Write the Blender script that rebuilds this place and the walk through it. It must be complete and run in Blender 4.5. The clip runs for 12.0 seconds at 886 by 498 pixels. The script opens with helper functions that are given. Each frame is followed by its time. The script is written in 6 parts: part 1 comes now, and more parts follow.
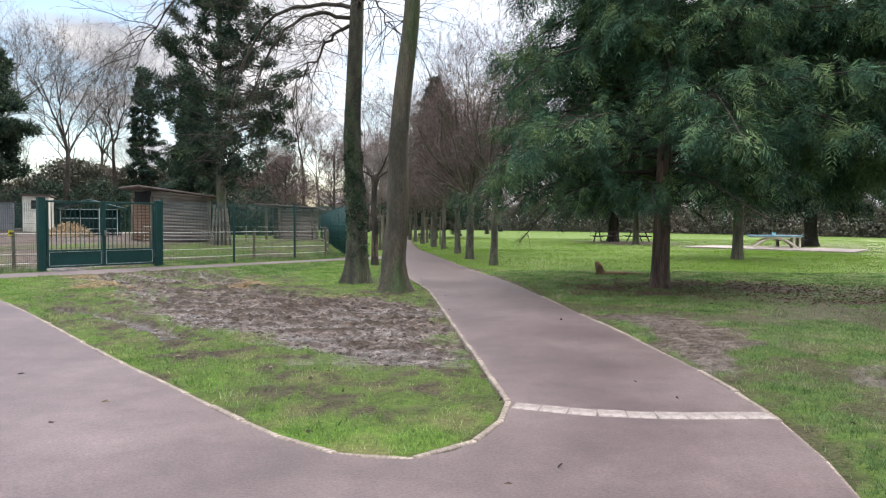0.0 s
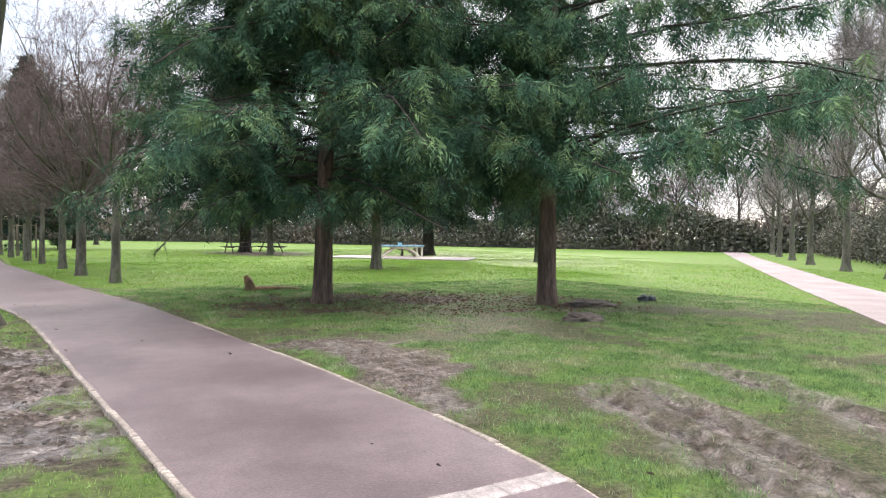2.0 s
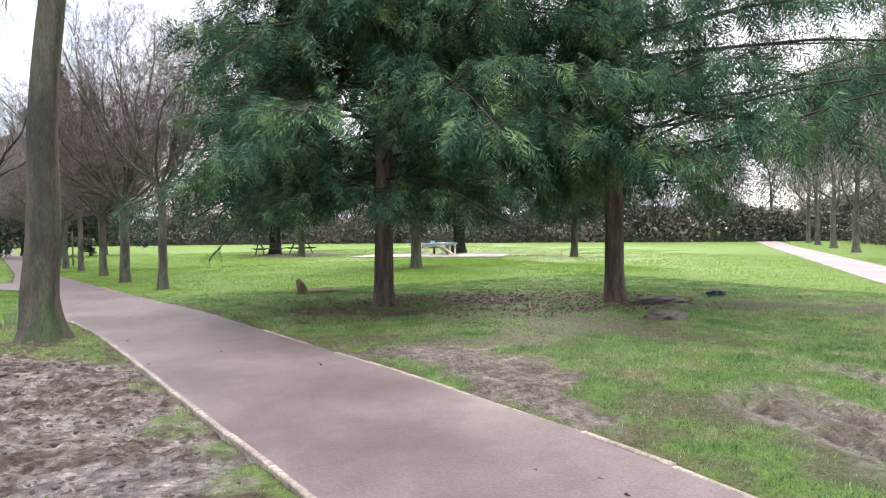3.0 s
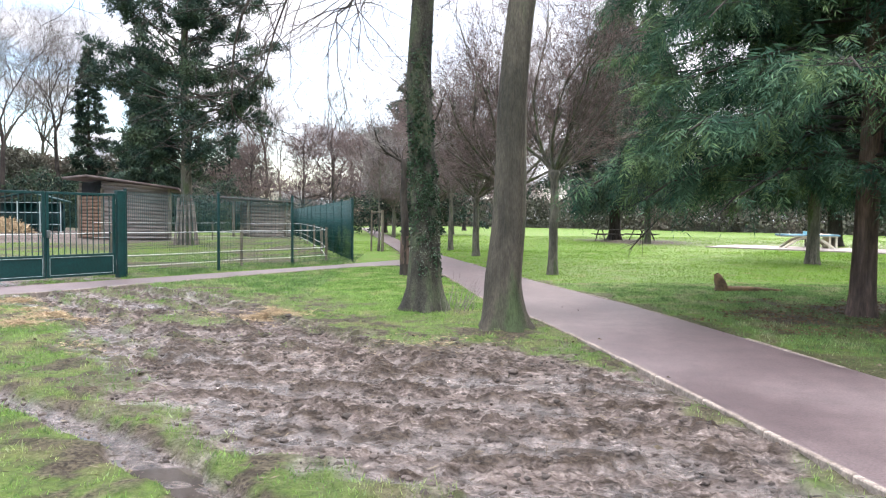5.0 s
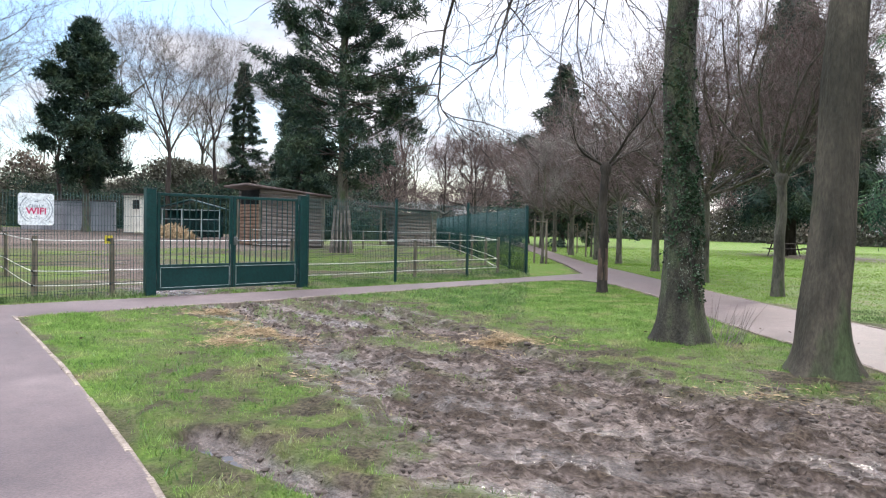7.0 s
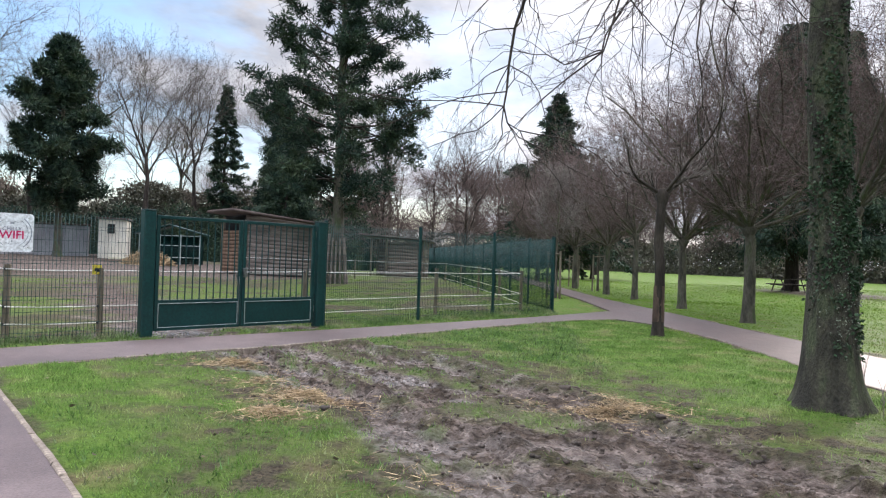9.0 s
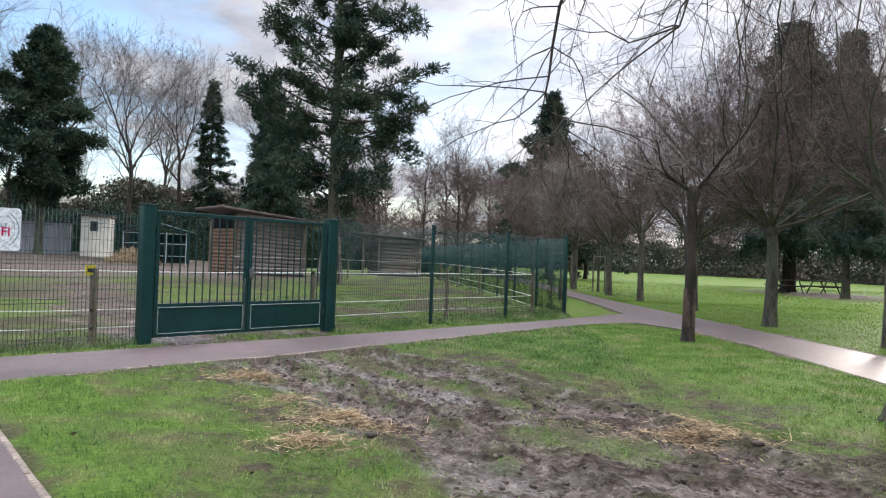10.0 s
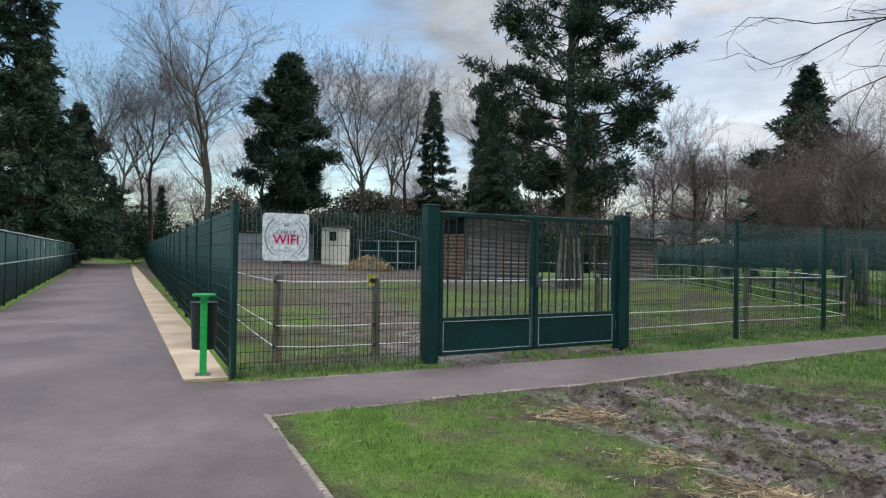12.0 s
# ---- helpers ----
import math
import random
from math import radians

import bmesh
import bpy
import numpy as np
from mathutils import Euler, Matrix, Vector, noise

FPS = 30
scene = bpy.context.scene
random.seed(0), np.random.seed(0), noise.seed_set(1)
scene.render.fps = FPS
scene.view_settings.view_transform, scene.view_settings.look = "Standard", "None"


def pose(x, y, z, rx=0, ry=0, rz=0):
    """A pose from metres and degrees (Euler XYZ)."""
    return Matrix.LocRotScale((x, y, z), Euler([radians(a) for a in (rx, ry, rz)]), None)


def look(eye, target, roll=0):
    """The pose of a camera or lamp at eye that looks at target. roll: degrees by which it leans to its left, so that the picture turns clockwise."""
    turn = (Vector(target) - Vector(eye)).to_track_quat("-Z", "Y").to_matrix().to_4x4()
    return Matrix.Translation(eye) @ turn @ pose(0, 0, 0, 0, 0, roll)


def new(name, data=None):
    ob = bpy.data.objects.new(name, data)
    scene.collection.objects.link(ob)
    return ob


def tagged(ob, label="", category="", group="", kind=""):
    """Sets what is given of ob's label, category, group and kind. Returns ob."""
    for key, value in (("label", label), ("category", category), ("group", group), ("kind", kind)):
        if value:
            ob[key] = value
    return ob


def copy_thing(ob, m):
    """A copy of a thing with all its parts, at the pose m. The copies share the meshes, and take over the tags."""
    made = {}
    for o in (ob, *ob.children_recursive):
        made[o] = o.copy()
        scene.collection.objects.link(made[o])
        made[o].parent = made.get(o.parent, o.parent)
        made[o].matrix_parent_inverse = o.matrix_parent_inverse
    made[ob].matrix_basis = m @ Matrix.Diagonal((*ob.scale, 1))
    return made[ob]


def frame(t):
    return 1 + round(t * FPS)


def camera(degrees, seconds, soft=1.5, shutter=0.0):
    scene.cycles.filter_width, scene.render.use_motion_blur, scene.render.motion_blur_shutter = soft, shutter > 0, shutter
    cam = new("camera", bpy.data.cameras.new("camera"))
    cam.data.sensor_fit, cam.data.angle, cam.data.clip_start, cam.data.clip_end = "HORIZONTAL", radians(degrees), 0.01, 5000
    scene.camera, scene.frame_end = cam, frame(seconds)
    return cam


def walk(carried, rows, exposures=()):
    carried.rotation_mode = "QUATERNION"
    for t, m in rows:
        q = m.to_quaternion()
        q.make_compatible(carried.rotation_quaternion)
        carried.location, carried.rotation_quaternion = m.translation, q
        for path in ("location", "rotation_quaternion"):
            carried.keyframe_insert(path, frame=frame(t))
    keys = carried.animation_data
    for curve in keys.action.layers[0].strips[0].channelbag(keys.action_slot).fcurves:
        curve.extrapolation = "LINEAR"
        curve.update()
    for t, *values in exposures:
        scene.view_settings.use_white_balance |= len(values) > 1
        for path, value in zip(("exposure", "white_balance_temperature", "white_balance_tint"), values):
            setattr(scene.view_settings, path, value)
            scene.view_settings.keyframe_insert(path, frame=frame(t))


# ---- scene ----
cam = camera(65.3, 12.0, 1.2)
PATH = [
    (0, (0.223, 0.165, 1.383), (0.186, 2.163, 1.306), 0.3),
    (0.5, (0.267, 0.658, 1.4), (0.713, 2.606, 1.349), -0.1),
    (1, (0.195, 1.083, 1.37), (0.993, 2.916, 1.32), 1.5),
    (1.5, (0.164, 1.552, 1.349), (1.197, 3.264, 1.28), 0.9),
    (2, (-0.007, 2.054, 1.366), (0.976, 3.796, 1.327), 0.6),
    (2.5, (-0.154, 2.499, 1.346), (0.827, 4.242, 1.322), -0.0),
    (2.7, (-0.291, 2.623, 1.368), (0.696, 4.362, 1.332), -0.5),
    (4.5, (-1.843, 4.505, 1.447), (-1.604, 6.488, 1.353), -0.7),
    (5, (-2.231, 4.889, 1.44), (-2.135, 6.885, 1.35), 0.5),
    (5.5, (-2.654, 5.284, 1.467), (-2.769, 7.28, 1.419), 2.1),
    (6, (-3.09, 5.673, 1.437), (-3.276, 7.664, 1.392), 2.0),
    (6.5, (-3.44, 6.156, 1.414), (-3.659, 8.143, 1.345), 1.0),
    (7, (-3.863, 6.568, 1.393), (-4.125, 8.549, 1.328), 1.1),
    (8.8, (-5.15, 8.002, 1.364), (-5.363, 9.991, 1.378), 1.7),
    (9, (-5.3, 8.234, 1.415), (-5.492, 10.225, 1.437), 1.9),
    (9.5, (-5.667, 8.585, 1.438), (-5.817, 10.579, 1.469), 2.1),
    (10, (-6.006, 9.036, 1.413), (-6.152, 11.03, 1.434), 2.1),
    (10.5, (-6.425, 9.457, 1.402), (-6.561, 11.453, 1.418), 0.9),
    (11, (-6.795, 9.863, 1.382), (-6.904, 11.86, 1.388), 0.9),
    (11.5, (-7.225, 10.208, 1.396), (-7.543, 12.183, 1.43), 1.2),
    (12, (-7.624, 10.513, 1.382), (-8.353, 12.375, 1.397), 0.8),
]
EXPOSURES = [(0, 0.95, 6450, 13), (1.0, 1.2, 6400, 13), (2.7, 1.4, 6350, 14), (4.5, 1.6, 6250, 15), (6.0, 1.3, 6200, 15), (7.0, 1.1, 6200, 15), (9.0, 0.7, 6200, 15), (11.0, 0.5, 6200, 13), (12, 0.2, 6100, 10)]
walk(cam, [(t, look(eye, target, roll)) for t, eye, target, roll in PATH], EXPOSURES)

# ---- world and sun ----
SUN_AZ, SUN_EL = 33.0, 15.0   # degrees clockwise from +y, and above the ground
SUN_DIR = Vector((math.sin(radians(SUN_AZ)) * math.cos(radians(SUN_EL)),
                  math.cos(radians(SUN_AZ)) * math.cos(radians(SUN_EL)), math.sin(radians(SUN_EL))))
world = bpy.data.worlds.new("world")
scene.world = world
world.use_nodes = True
wn, wl = world.node_tree.nodes, world.node_tree.links
wn.clear()


def wnode(kind, **inputs):
    n = wn.new(kind)
    for k, v in inputs.items():
        n.inputs[k].default_value = v
    return n


w_out = wn.new("ShaderNodeOutputWorld")
sky = wn.new("ShaderNodeTexSky")
sky.sky_type, sky.sun_disc = "NISHITA", False
sky.sun_elevation, sky.sun_rotation = radians(SUN_EL), radians(SUN_AZ)
sky.air_density, sky.dust_density, sky.ozone_density = 1.0, 0.6, 1.6
w_sky = wnode("ShaderNodeBackground", Strength=0.19)
wl.new(sky.outputs[0], w_sky.inputs[0])
w_co = wn.new("ShaderNodeTexCoord")
w_sep = wn.new("ShaderNodeSeparateXYZ")
wl.new(w_co.outputs["Generated"], w_sep.inputs[0])
w_up = wn.new("ShaderNodeMath"); w_up.operation = "ADD"; w_up.inputs[1].default_value = 0.22
wl.new(w_sep.outputs[2], w_up.inputs[0])
w_mx = wn.new("ShaderNodeMath"); w_mx.operation = "MAXIMUM"; w_mx.inputs[1].default_value = 0.05
wl.new(w_up.outputs[0], w_mx.inputs[0])
w_div = wn.new("ShaderNodeVectorMath"); w_div.operation = "DIVIDE"
wl.new(w_co.outputs["Generated"], w_div.inputs[0])
w_comb = wn.new("ShaderNodeCombineXYZ")
for i in range(3):
    wl.new(w_mx.outputs[0], w_comb.inputs[i])
wl.new(w_comb.outputs[0], w_div.inputs[1])
w_noise = wnode("ShaderNodeTexNoise", Scale=1.25, Detail=7.0, Roughness=0.55, Distortion=0.25)
wl.new(w_div.outputs[0], w_noise.inputs["Vector"])
w_ramp = wn.new("ShaderNodeValToRGB")
w_ramp.color_ramp.elements[0].position, w_ramp.color_ramp.elements[1].position = 0.47, 0.60
wl.new(w_noise.outputs[0], w_ramp.inputs[0])
# the thin cloud is brighter and closes up towards the sun
w_dot = wn.new("ShaderNodeVectorMath"); w_dot.operation = "DOT_PRODUCT"
w_dot.inputs[1].default_value = SUN_DIR
wl.new(w_co.outputs["Generated"], w_dot.inputs[0])
w_near = wn.new("ShaderNodeMapRange")
w_near.interpolation_type = "SMOOTHSTEP"
w_near.inputs["From Min"].default_value, w_near.inputs["From Max"].default_value = 0.50, 1.0
wl.new(w_dot.outputs["Value"], w_near.inputs["Value"])
w_add = wn.new("ShaderNodeMath"); w_add.operation = "ADD"; w_add.use_clamp = True
wl.new(w_ramp.outputs[0], w_add.inputs[0])
wl.new(w_near.outputs[0], w_add.inputs[1])
w_noise2 = wnode("ShaderNodeTexNoise", Scale=2.6, Detail=6.0, Roughness=0.6)
wl.new(w_div.outputs[0], w_noise2.inputs["Vector"])
w_grey = wn.new("ShaderNodeValToRGB")
w_grey.color_ramp.elements[0].position, w_grey.color_ramp.elements[0].color = 0.35, (0.55, 0.585, 0.645, 1)
w_grey.color_ramp.elements[1].position, w_grey.color_ramp.elements[1].color = 0.62, (0.97, 0.96, 0.95, 1)
wl.new(w_noise2.outputs[0], w_grey.inputs[0])
w_cst = wn.new("ShaderNodeMapRange")
w_cst.inputs["To Min"].default_value, w_cst.inputs["To Max"].default_value = 0.52, 0.80
wl.new(w_near.outputs[0], w_cst.inputs["Value"])
# cloud overhead, out of view, closed up and raised sixfold to brighten the ground
w_zen = wn.new("ShaderNodeMapRange")
w_zen.interpolation_type = "SMOOTHSTEP"
w_zen.inputs["From Min"].default_value, w_zen.inputs["From Max"].default_value = 0.36, 0.85
w_zen.inputs["To Min"].default_value, w_zen.inputs["To Max"].default_value = 1.0, 6.0
wl.new(w_sep.outputs[2], w_zen.inputs["Value"])
w_zen_fill = wn.new("ShaderNodeMapRange")
w_zen_fill.interpolation_type = "SMOOTHSTEP"
w_zen_fill.inputs["From Min"].default_value, w_zen_fill.inputs["From Max"].default_value = 0.40, 0.75
wl.new(w_sep.outputs[2], w_zen_fill.inputs["Value"])
w_add2 = wn.new("ShaderNodeMath"); w_add2.operation = "ADD"; w_add2.use_clamp = True
wl.new(w_add.outputs[0], w_add2.inputs[0])
wl.new(w_zen_fill.outputs[0], w_add2.inputs[1])
w_gain = wn.new("ShaderNodeMath"); w_gain.operation = "MULTIPLY"
wl.new(w_cst.outputs[0], w_gain.inputs[0])
wl.new(w_zen.outputs[0], w_gain.inputs[1])
w_cloud = wn.new("ShaderNodeBackground")
wl.new(w_grey.outputs[0], w_cloud.inputs[0])
wl.new(w_gain.outputs[0], w_cloud.inputs[1])
w_mix = wn.new("ShaderNodeMixShader")
wl.new(w_add2.outputs[0], w_mix.inputs[0])
wl.new(w_sky.outputs[0], w_mix.inputs[1])
wl.new(w_cloud.outputs[0], w_mix.inputs[2])
wl.new(w_mix.outputs[0], w_out.inputs[0])

sun_data = bpy.data.lights.new("sun", "SUN")
sun_data.energy, sun_data.angle, sun_data.color = 1.7, radians(8.0), (1.0, 0.90, 0.76)
sun = new("sun", sun_data)
sun.matrix_world = look(SUN_DIR * 100, (0, 0, 0))


# ---- materials ----
def material(name, c1, c2, scale=8.0, rough=0.8, fine=90.0, bump=0.3, dist=0.01, stretch=(1, 1, 1), metal=0.0, c3=None, rough2=None, island=0.0, spec=0.4, coords="Object", transmit=0.0, stain=0.0):
    """Two colours mixed by a broad noise, darkened and lightened by a fine grain, with relief."""
    m = bpy.data.materials.new(name)
    m.use_nodes = True
    n, l = m.node_tree.nodes, m.node_tree.links
    b = n["Principled BSDF"]
    co = n.new("ShaderNodeTexCoord")
    mp = n.new("ShaderNodeMapping")
    mp.inputs["Scale"].default_value = stretch
    l.new(co.outputs[coords], mp.inputs[0])
    broad = n.new("ShaderNodeTexNoise")
    broad.inputs["Scale"].default_value, broad.inputs["Detail"].default_value = scale, 5
    l.new(mp.outputs[0], broad.inputs["Vector"])
    ramp = n.new("ShaderNodeValToRGB")
    e = ramp.color_ramp.elements
    e[0].position, e[0].color = 0.38, (*c1, 1)
    e[1].position, e[1].color = (0.52 if c3 else 0.62), (*c2, 1)
    if c3:
        x = e.new(0.62)
        x.color = (*c3, 1)
    l.new(broad.outputs[0], ramp.inputs[0])
    grain = n.new("ShaderNodeTexNoise")
    grain.inputs["Scale"].default_value, grain.inputs["Detail"].default_value = fine, 3
    l.new(mp.outputs[0], grain.inputs["Vector"])
    gm = n.new("ShaderNodeMapRange")
    gm.inputs["From Min"].default_value, gm.inputs["From Max"].default_value = 0.3, 0.7
    gm.inputs["To Min"].default_value, gm.inputs["To Max"].default_value = 0.72, 1.25
    l.new(grain.outputs[0], gm.inputs["Value"])
    mul = n.new("ShaderNodeVectorMath")
    mul.operation = "SCALE"
    l.new(ramp.outputs[0], mul.inputs[0])
    l.new(gm.outputs[0], mul.inputs["Scale"])
    colour = mul.outputs[0]
    if stain:
        blot = n.new("ShaderNodeTexNoise")
        blot.inputs["Scale"].default_value, blot.inputs["Detail"].default_value, blot.inputs["Roughness"].default_value = scale * 6, 8, 0.65
        l.new(mp.outputs[0], blot.inputs["Vector"])
        sm = n.new("ShaderNodeMapRange")
        sm.inputs["From Min"].default_value, sm.inputs["From Max"].default_value = 0.3, 0.7
        sm.inputs["To Min"].default_value, sm.inputs["To Max"].default_value = 1 - stain, 1 + stain
        l.new(blot.outputs[0], sm.inputs["Value"])
        mul3 = n.new("ShaderNodeVectorMath")
        mul3.operation = "SCALE"
        l.new(colour, mul3.inputs[0])
        l.new(sm.outputs[0], mul3.inputs["Scale"])
        colour = mul3.outputs[0]
    if island:
        geo = n.new("ShaderNodeNewGeometry")
        im = n.new("ShaderNodeMapRange")
        im.inputs["To Min"].default_value, im.inputs["To Max"].default_value = 1 - island, 1 + island
        l.new(geo.outputs["Random Per Island"], im.inputs["Value"])
        mul2 = n.new("ShaderNodeVectorMath")
        mul2.operation = "SCALE"
        l.new(colour, mul2.inputs[0])
        l.new(im.outputs[0], mul2.inputs["Scale"])
        colour = mul2.outputs[0]
    l.new(colour, b.inputs["Base Color"])
    if rough2 is not None:
        rm = n.new("ShaderNodeMapRange")
        rm.inputs["From Min"].default_value, rm.inputs["From Max"].default_value = 0.38, 0.62
        rm.inputs["To Min"].default_value, rm.inputs["To Max"].default_value = rough, rough2
        l.new(broad.outputs[0], rm.inputs["Value"])
        l.new(rm.outputs[0], b.inputs["Roughness"])
    else:
        b.inputs["Roughness"].default_value = rough
    b.inputs["Metallic"].default_value = metal
    b.inputs["Specular IOR Level"].default_value = spec
    if bump:
        bp = n.new("ShaderNodeBump")
        bp.inputs["Strength"].default_value, bp.inputs["Distance"].default_value = bump, dist
        l.new(grain.outputs[0], bp.inputs["Height"])
        l.new(bp.outputs[0], b.inputs["Normal"])
    if transmit:
        tr = n.new("ShaderNodeBsdfTranslucent")
        l.new(colour, tr.inputs[0])
        mx = n.new("ShaderNodeMixShader")
        mx.inputs[0].default_value = transmit
        l.new(b.outputs[0], mx.inputs[1])
        l.new(tr.outputs[0], mx.inputs[2])
        l.new(mx.outputs[0], n["Material Output"].inputs[0])
    return m


M_PATH = material("path_tarmac", (0.079, 0.056, 0.055), (0.104, 0.075, 0.073), 0.55, 0.50, 60, 0.5, 0.005, rough2=0.58, c3=(0.126, 0.094, 0.091), spec=0.46, stain=0.22)
M_FARPATH = material("pale_gravel", (0.185, 0.142, 0.135), (0.255, 0.20, 0.19), 0.8, 0.8, 120, 0.4, 0.004)
M_KERB = material("kerb_concrete", (0.16, 0.128, 0.105), (0.28, 0.232, 0.190), 3.0, 0.9, 60, 0.4, 0.006, stain=0.35)
M_SLAB = material("pale_slab", (0.205, 0.172, 0.155), (0.285, 0.243, 0.222), 4.0, 0.8, 70, 0.4, 0.005, stain=0.2)
M_SAND = material("compacted_sand", (0.36, 0.27, 0.18), (0.50, 0.39, 0.28), 1.2, 0.9, 90, 0.5, 0.006)
M_GREEN = material("green_powder_coat", (0.001, 0.027, 0.0265), (0.0016, 0.035, 0.034), 2.0, 0.40, 30, 0.08, 0.003, rough2=0.5)
M_WIRE = material("green_wire", (0.0015, 0.030, 0.028), (0.0025, 0.042, 0.039), 2.0, 0.5, 30, 0.0)
M_EDGE = material("worn_galvanised", (0.30, 0.36, 0.35), (0.42, 0.47, 0.46), 9.0, 0.5, 60, 0.1, metal=0.3)
M_STEEL = material("dull_steel", (0.10, 0.11, 0.11), (0.2, 0.21, 0.21), 8, 0.4, 60, 0.1, metal=0.7)
M_LIME = material("bright_green_paint", (0.02, 0.36, 0.07), (0.03, 0.43, 0.09), 3, 0.35, 40, 0.05)
M_BLACK = material("black_plastic", (0.012, 0.014, 0.018), (0.022, 0.024, 0.03), 4, 0.5, 50, 0.1)
M_SIGN = material("sign_panel", (0.66, 0.70, 0.73), (0.74, 0.77, 0.79), 2, 0.35, 30, 0.02)
M_SIGN_ARC = material("sign_grey_print", (0.20, 0.24, 0.28), (0.26, 0.30, 0.34), 3, 0.5, 30, 0.0)
M_SIGN_RED = material("sign_magenta_print", (0.50, 0.01, 0.10), (0.56, 0.015, 0.13), 3, 0.5, 30, 0.0)
M_BARK = material("mossy_bark", (0.034, 0.030, 0.021), (0.066, 0.056, 0.041), 1.6, 0.95, 45, 0.8, 0.02, stretch=(1, 1, 0.3), c3=(0.040, 0.054, 0.022), stain=0.35)
M_BARK_LICHEN = material("lichen_bark", (0.026, 0.024, 0.018), (0.056, 0.052, 0.037), 4.0, 0.95, 55, 1.0, 0.03, stretch=(1, 1, 0.45), c3=(0.066, 0.076, 0.042), stain=0.4)
M_IVY = material("ivy_leaves", (0.018, 0.040, 0.018), (0.036, 0.066, 0.032), 5.0, 0.6, 20, 0.0, c3=(0.060, 0.085, 0.052), island=0.4, spec=0.2)
M_LICHEN = material("pale_lichen", (0.13, 0.15, 0.11), (0.22, 0.24, 0.19), 20.0, 0.95, 60, 0.3, island=0.3)
M_BARK_DARK = material("dark_bark", (0.022, 0.017, 0.014), (0.055, 0.044, 0.036), 4, 0.95, 30, 0.8, 0.02, stretch=(1, 1, 0.3))
M_BARK_RED = material("reddish_fibrous_bark", (0.062, 0.040, 0.032), (0.150, 0.098, 0.078), 5, 0.95, 34, 1.0, 0.04, stretch=(1, 1, 0.16), stain=0.35)
M_BARK_GREY = material("grey_bark", (0.055, 0.050, 0.038), (0.110, 0.098, 0.078), 4, 0.95, 30, 0.8, 0.02, stretch=(1, 1, 0.3), c3=(0.070, 0.085, 0.042), stain=0.2)
M_TWIG_RED = material("reddish_twigs", (0.082, 0.058, 0.053), (0.150, 0.106, 0.097), 1.0, 0.9, 20, 0.0, island=0.35)
M_TWIG_GREY = material("grey_twigs", (0.120, 0.102, 0.096), (0.22, 0.19, 0.175), 0.7, 0.9, 20, 0.0, island=0.35)
M_TWIG_BROWN = material("grey_brown_twigs", (0.070, 0.060, 0.053), (0.135, 0.116, 0.104), 0.7, 0.9, 20, 0.0, island=0.35)
M_TWIG_DARK = material("dark_twigs", (0.020, 0.016, 0.013), (0.05, 0.04, 0.032), 0.7, 0.9, 20, 0.0, island=0.3)
M_YEW = material("dark_conifer_sprays", (0.026, 0.060, 0.039), (0.060, 0.114, 0.064), 1.6, 0.75, 6, 0.0, c3=(0.112, 0.165, 0.070), island=0.40, spec=0.10, transmit=0.20)
M_PINE = material("pine_needles", (0.016, 0.034, 0.026), (0.036, 0.062, 0.040), 0.8, 0.7, 6, 0.0, c3=(0.055, 0.078, 0.042), island=0.5, spec=0.2, transmit=0.15)
M_HEDGE = material("hedge_leaves", (0.070, 0.072, 0.052), (0.125, 0.118, 0.088), 0.15, 0.8, 4, 0.0, c3=(0.155, 0.125, 0.100), island=0.5, transmit=0.1)
M_GRASS = material("grass_blades", (0.090, 0.158, 0.058), (0.148, 0.218, 0.088), 1.6, 0.75, 5, 0.0, c3=(0.225, 0.245, 0.135), island=0.55, spec=0.1, transmit=0.35)
M_GRASS_ISLE = material("fresh_grass_blades", (0.104, 0.194, 0.042), (0.172, 0.272, 0.070), 1.6, 0.75, 5, 0.0, c3=(0.255, 0.300, 0.118), island=0.5, spec=0.1, transmit=0.35)
# the far lawn's sunlit look is put into this brighter, yellower green
M_GRASS_FAR = material("sunlit_meadow_blades", (0.118, 0.210, 0.028), (0.165, 0.272, 0.040), 0.3, 0.8, 2, 0.0, island=0.3, spec=0.05, transmit=0.35)
M_STRAW = material("straw", (0.30, 0.215, 0.125), (0.44, 0.335, 0.20), 3, 0.8, 12, 0.0, island=0.35)
M_DEAD = material("dead_grass", (0.06, 0.045, 0.032), (0.17, 0.135, 0.09), 6, 0.85, 12, 0.0, island=0.5)
M_CLOD = material("mud_clods", (0.035, 0.026, 0.020), (0.085, 0.064, 0.052), 2, 0.75, 40, 0.6, 0.02)
M_WOOD = material("weathered_wood", (0.10, 0.085, 0.062), (0.19, 0.16, 0.12), 5, 0.9, 40, 0.5, 0.006, stretch=(1, 1, 0.2))
M_BROWN = material("brown_boards", (0.14, 0.082, 0.052), (0.20, 0.122, 0.080), 2, 0.85, 30, 0.4, 0.006, stretch=(3, 3, 0.5))
M_SLAT = material("greyed_boards", (0.13, 0.105, 0.090), (0.23, 0.19, 0.165), 1.5, 0.9, 30, 0.4, 0.006, stretch=(0.4, 0.4, 4), island=0.2)
M_ROOF = material("tarred_roof", (0.07, 0.05, 0.045), (0.12, 0.09, 0.08), 2, 0.8, 30, 0.3, 0.01)
M_WHITE = material("whitewash", (0.62, 0.58, 0.50), (0.74, 0.70, 0.62), 1.5, 0.85, 20, 0.3, 0.01)
M_GREYWALL = material("grey_render", (0.30, 0.29, 0.31), (0.42, 0.41, 0.43), 0.8, 0.85, 20, 0.3, 0.01)
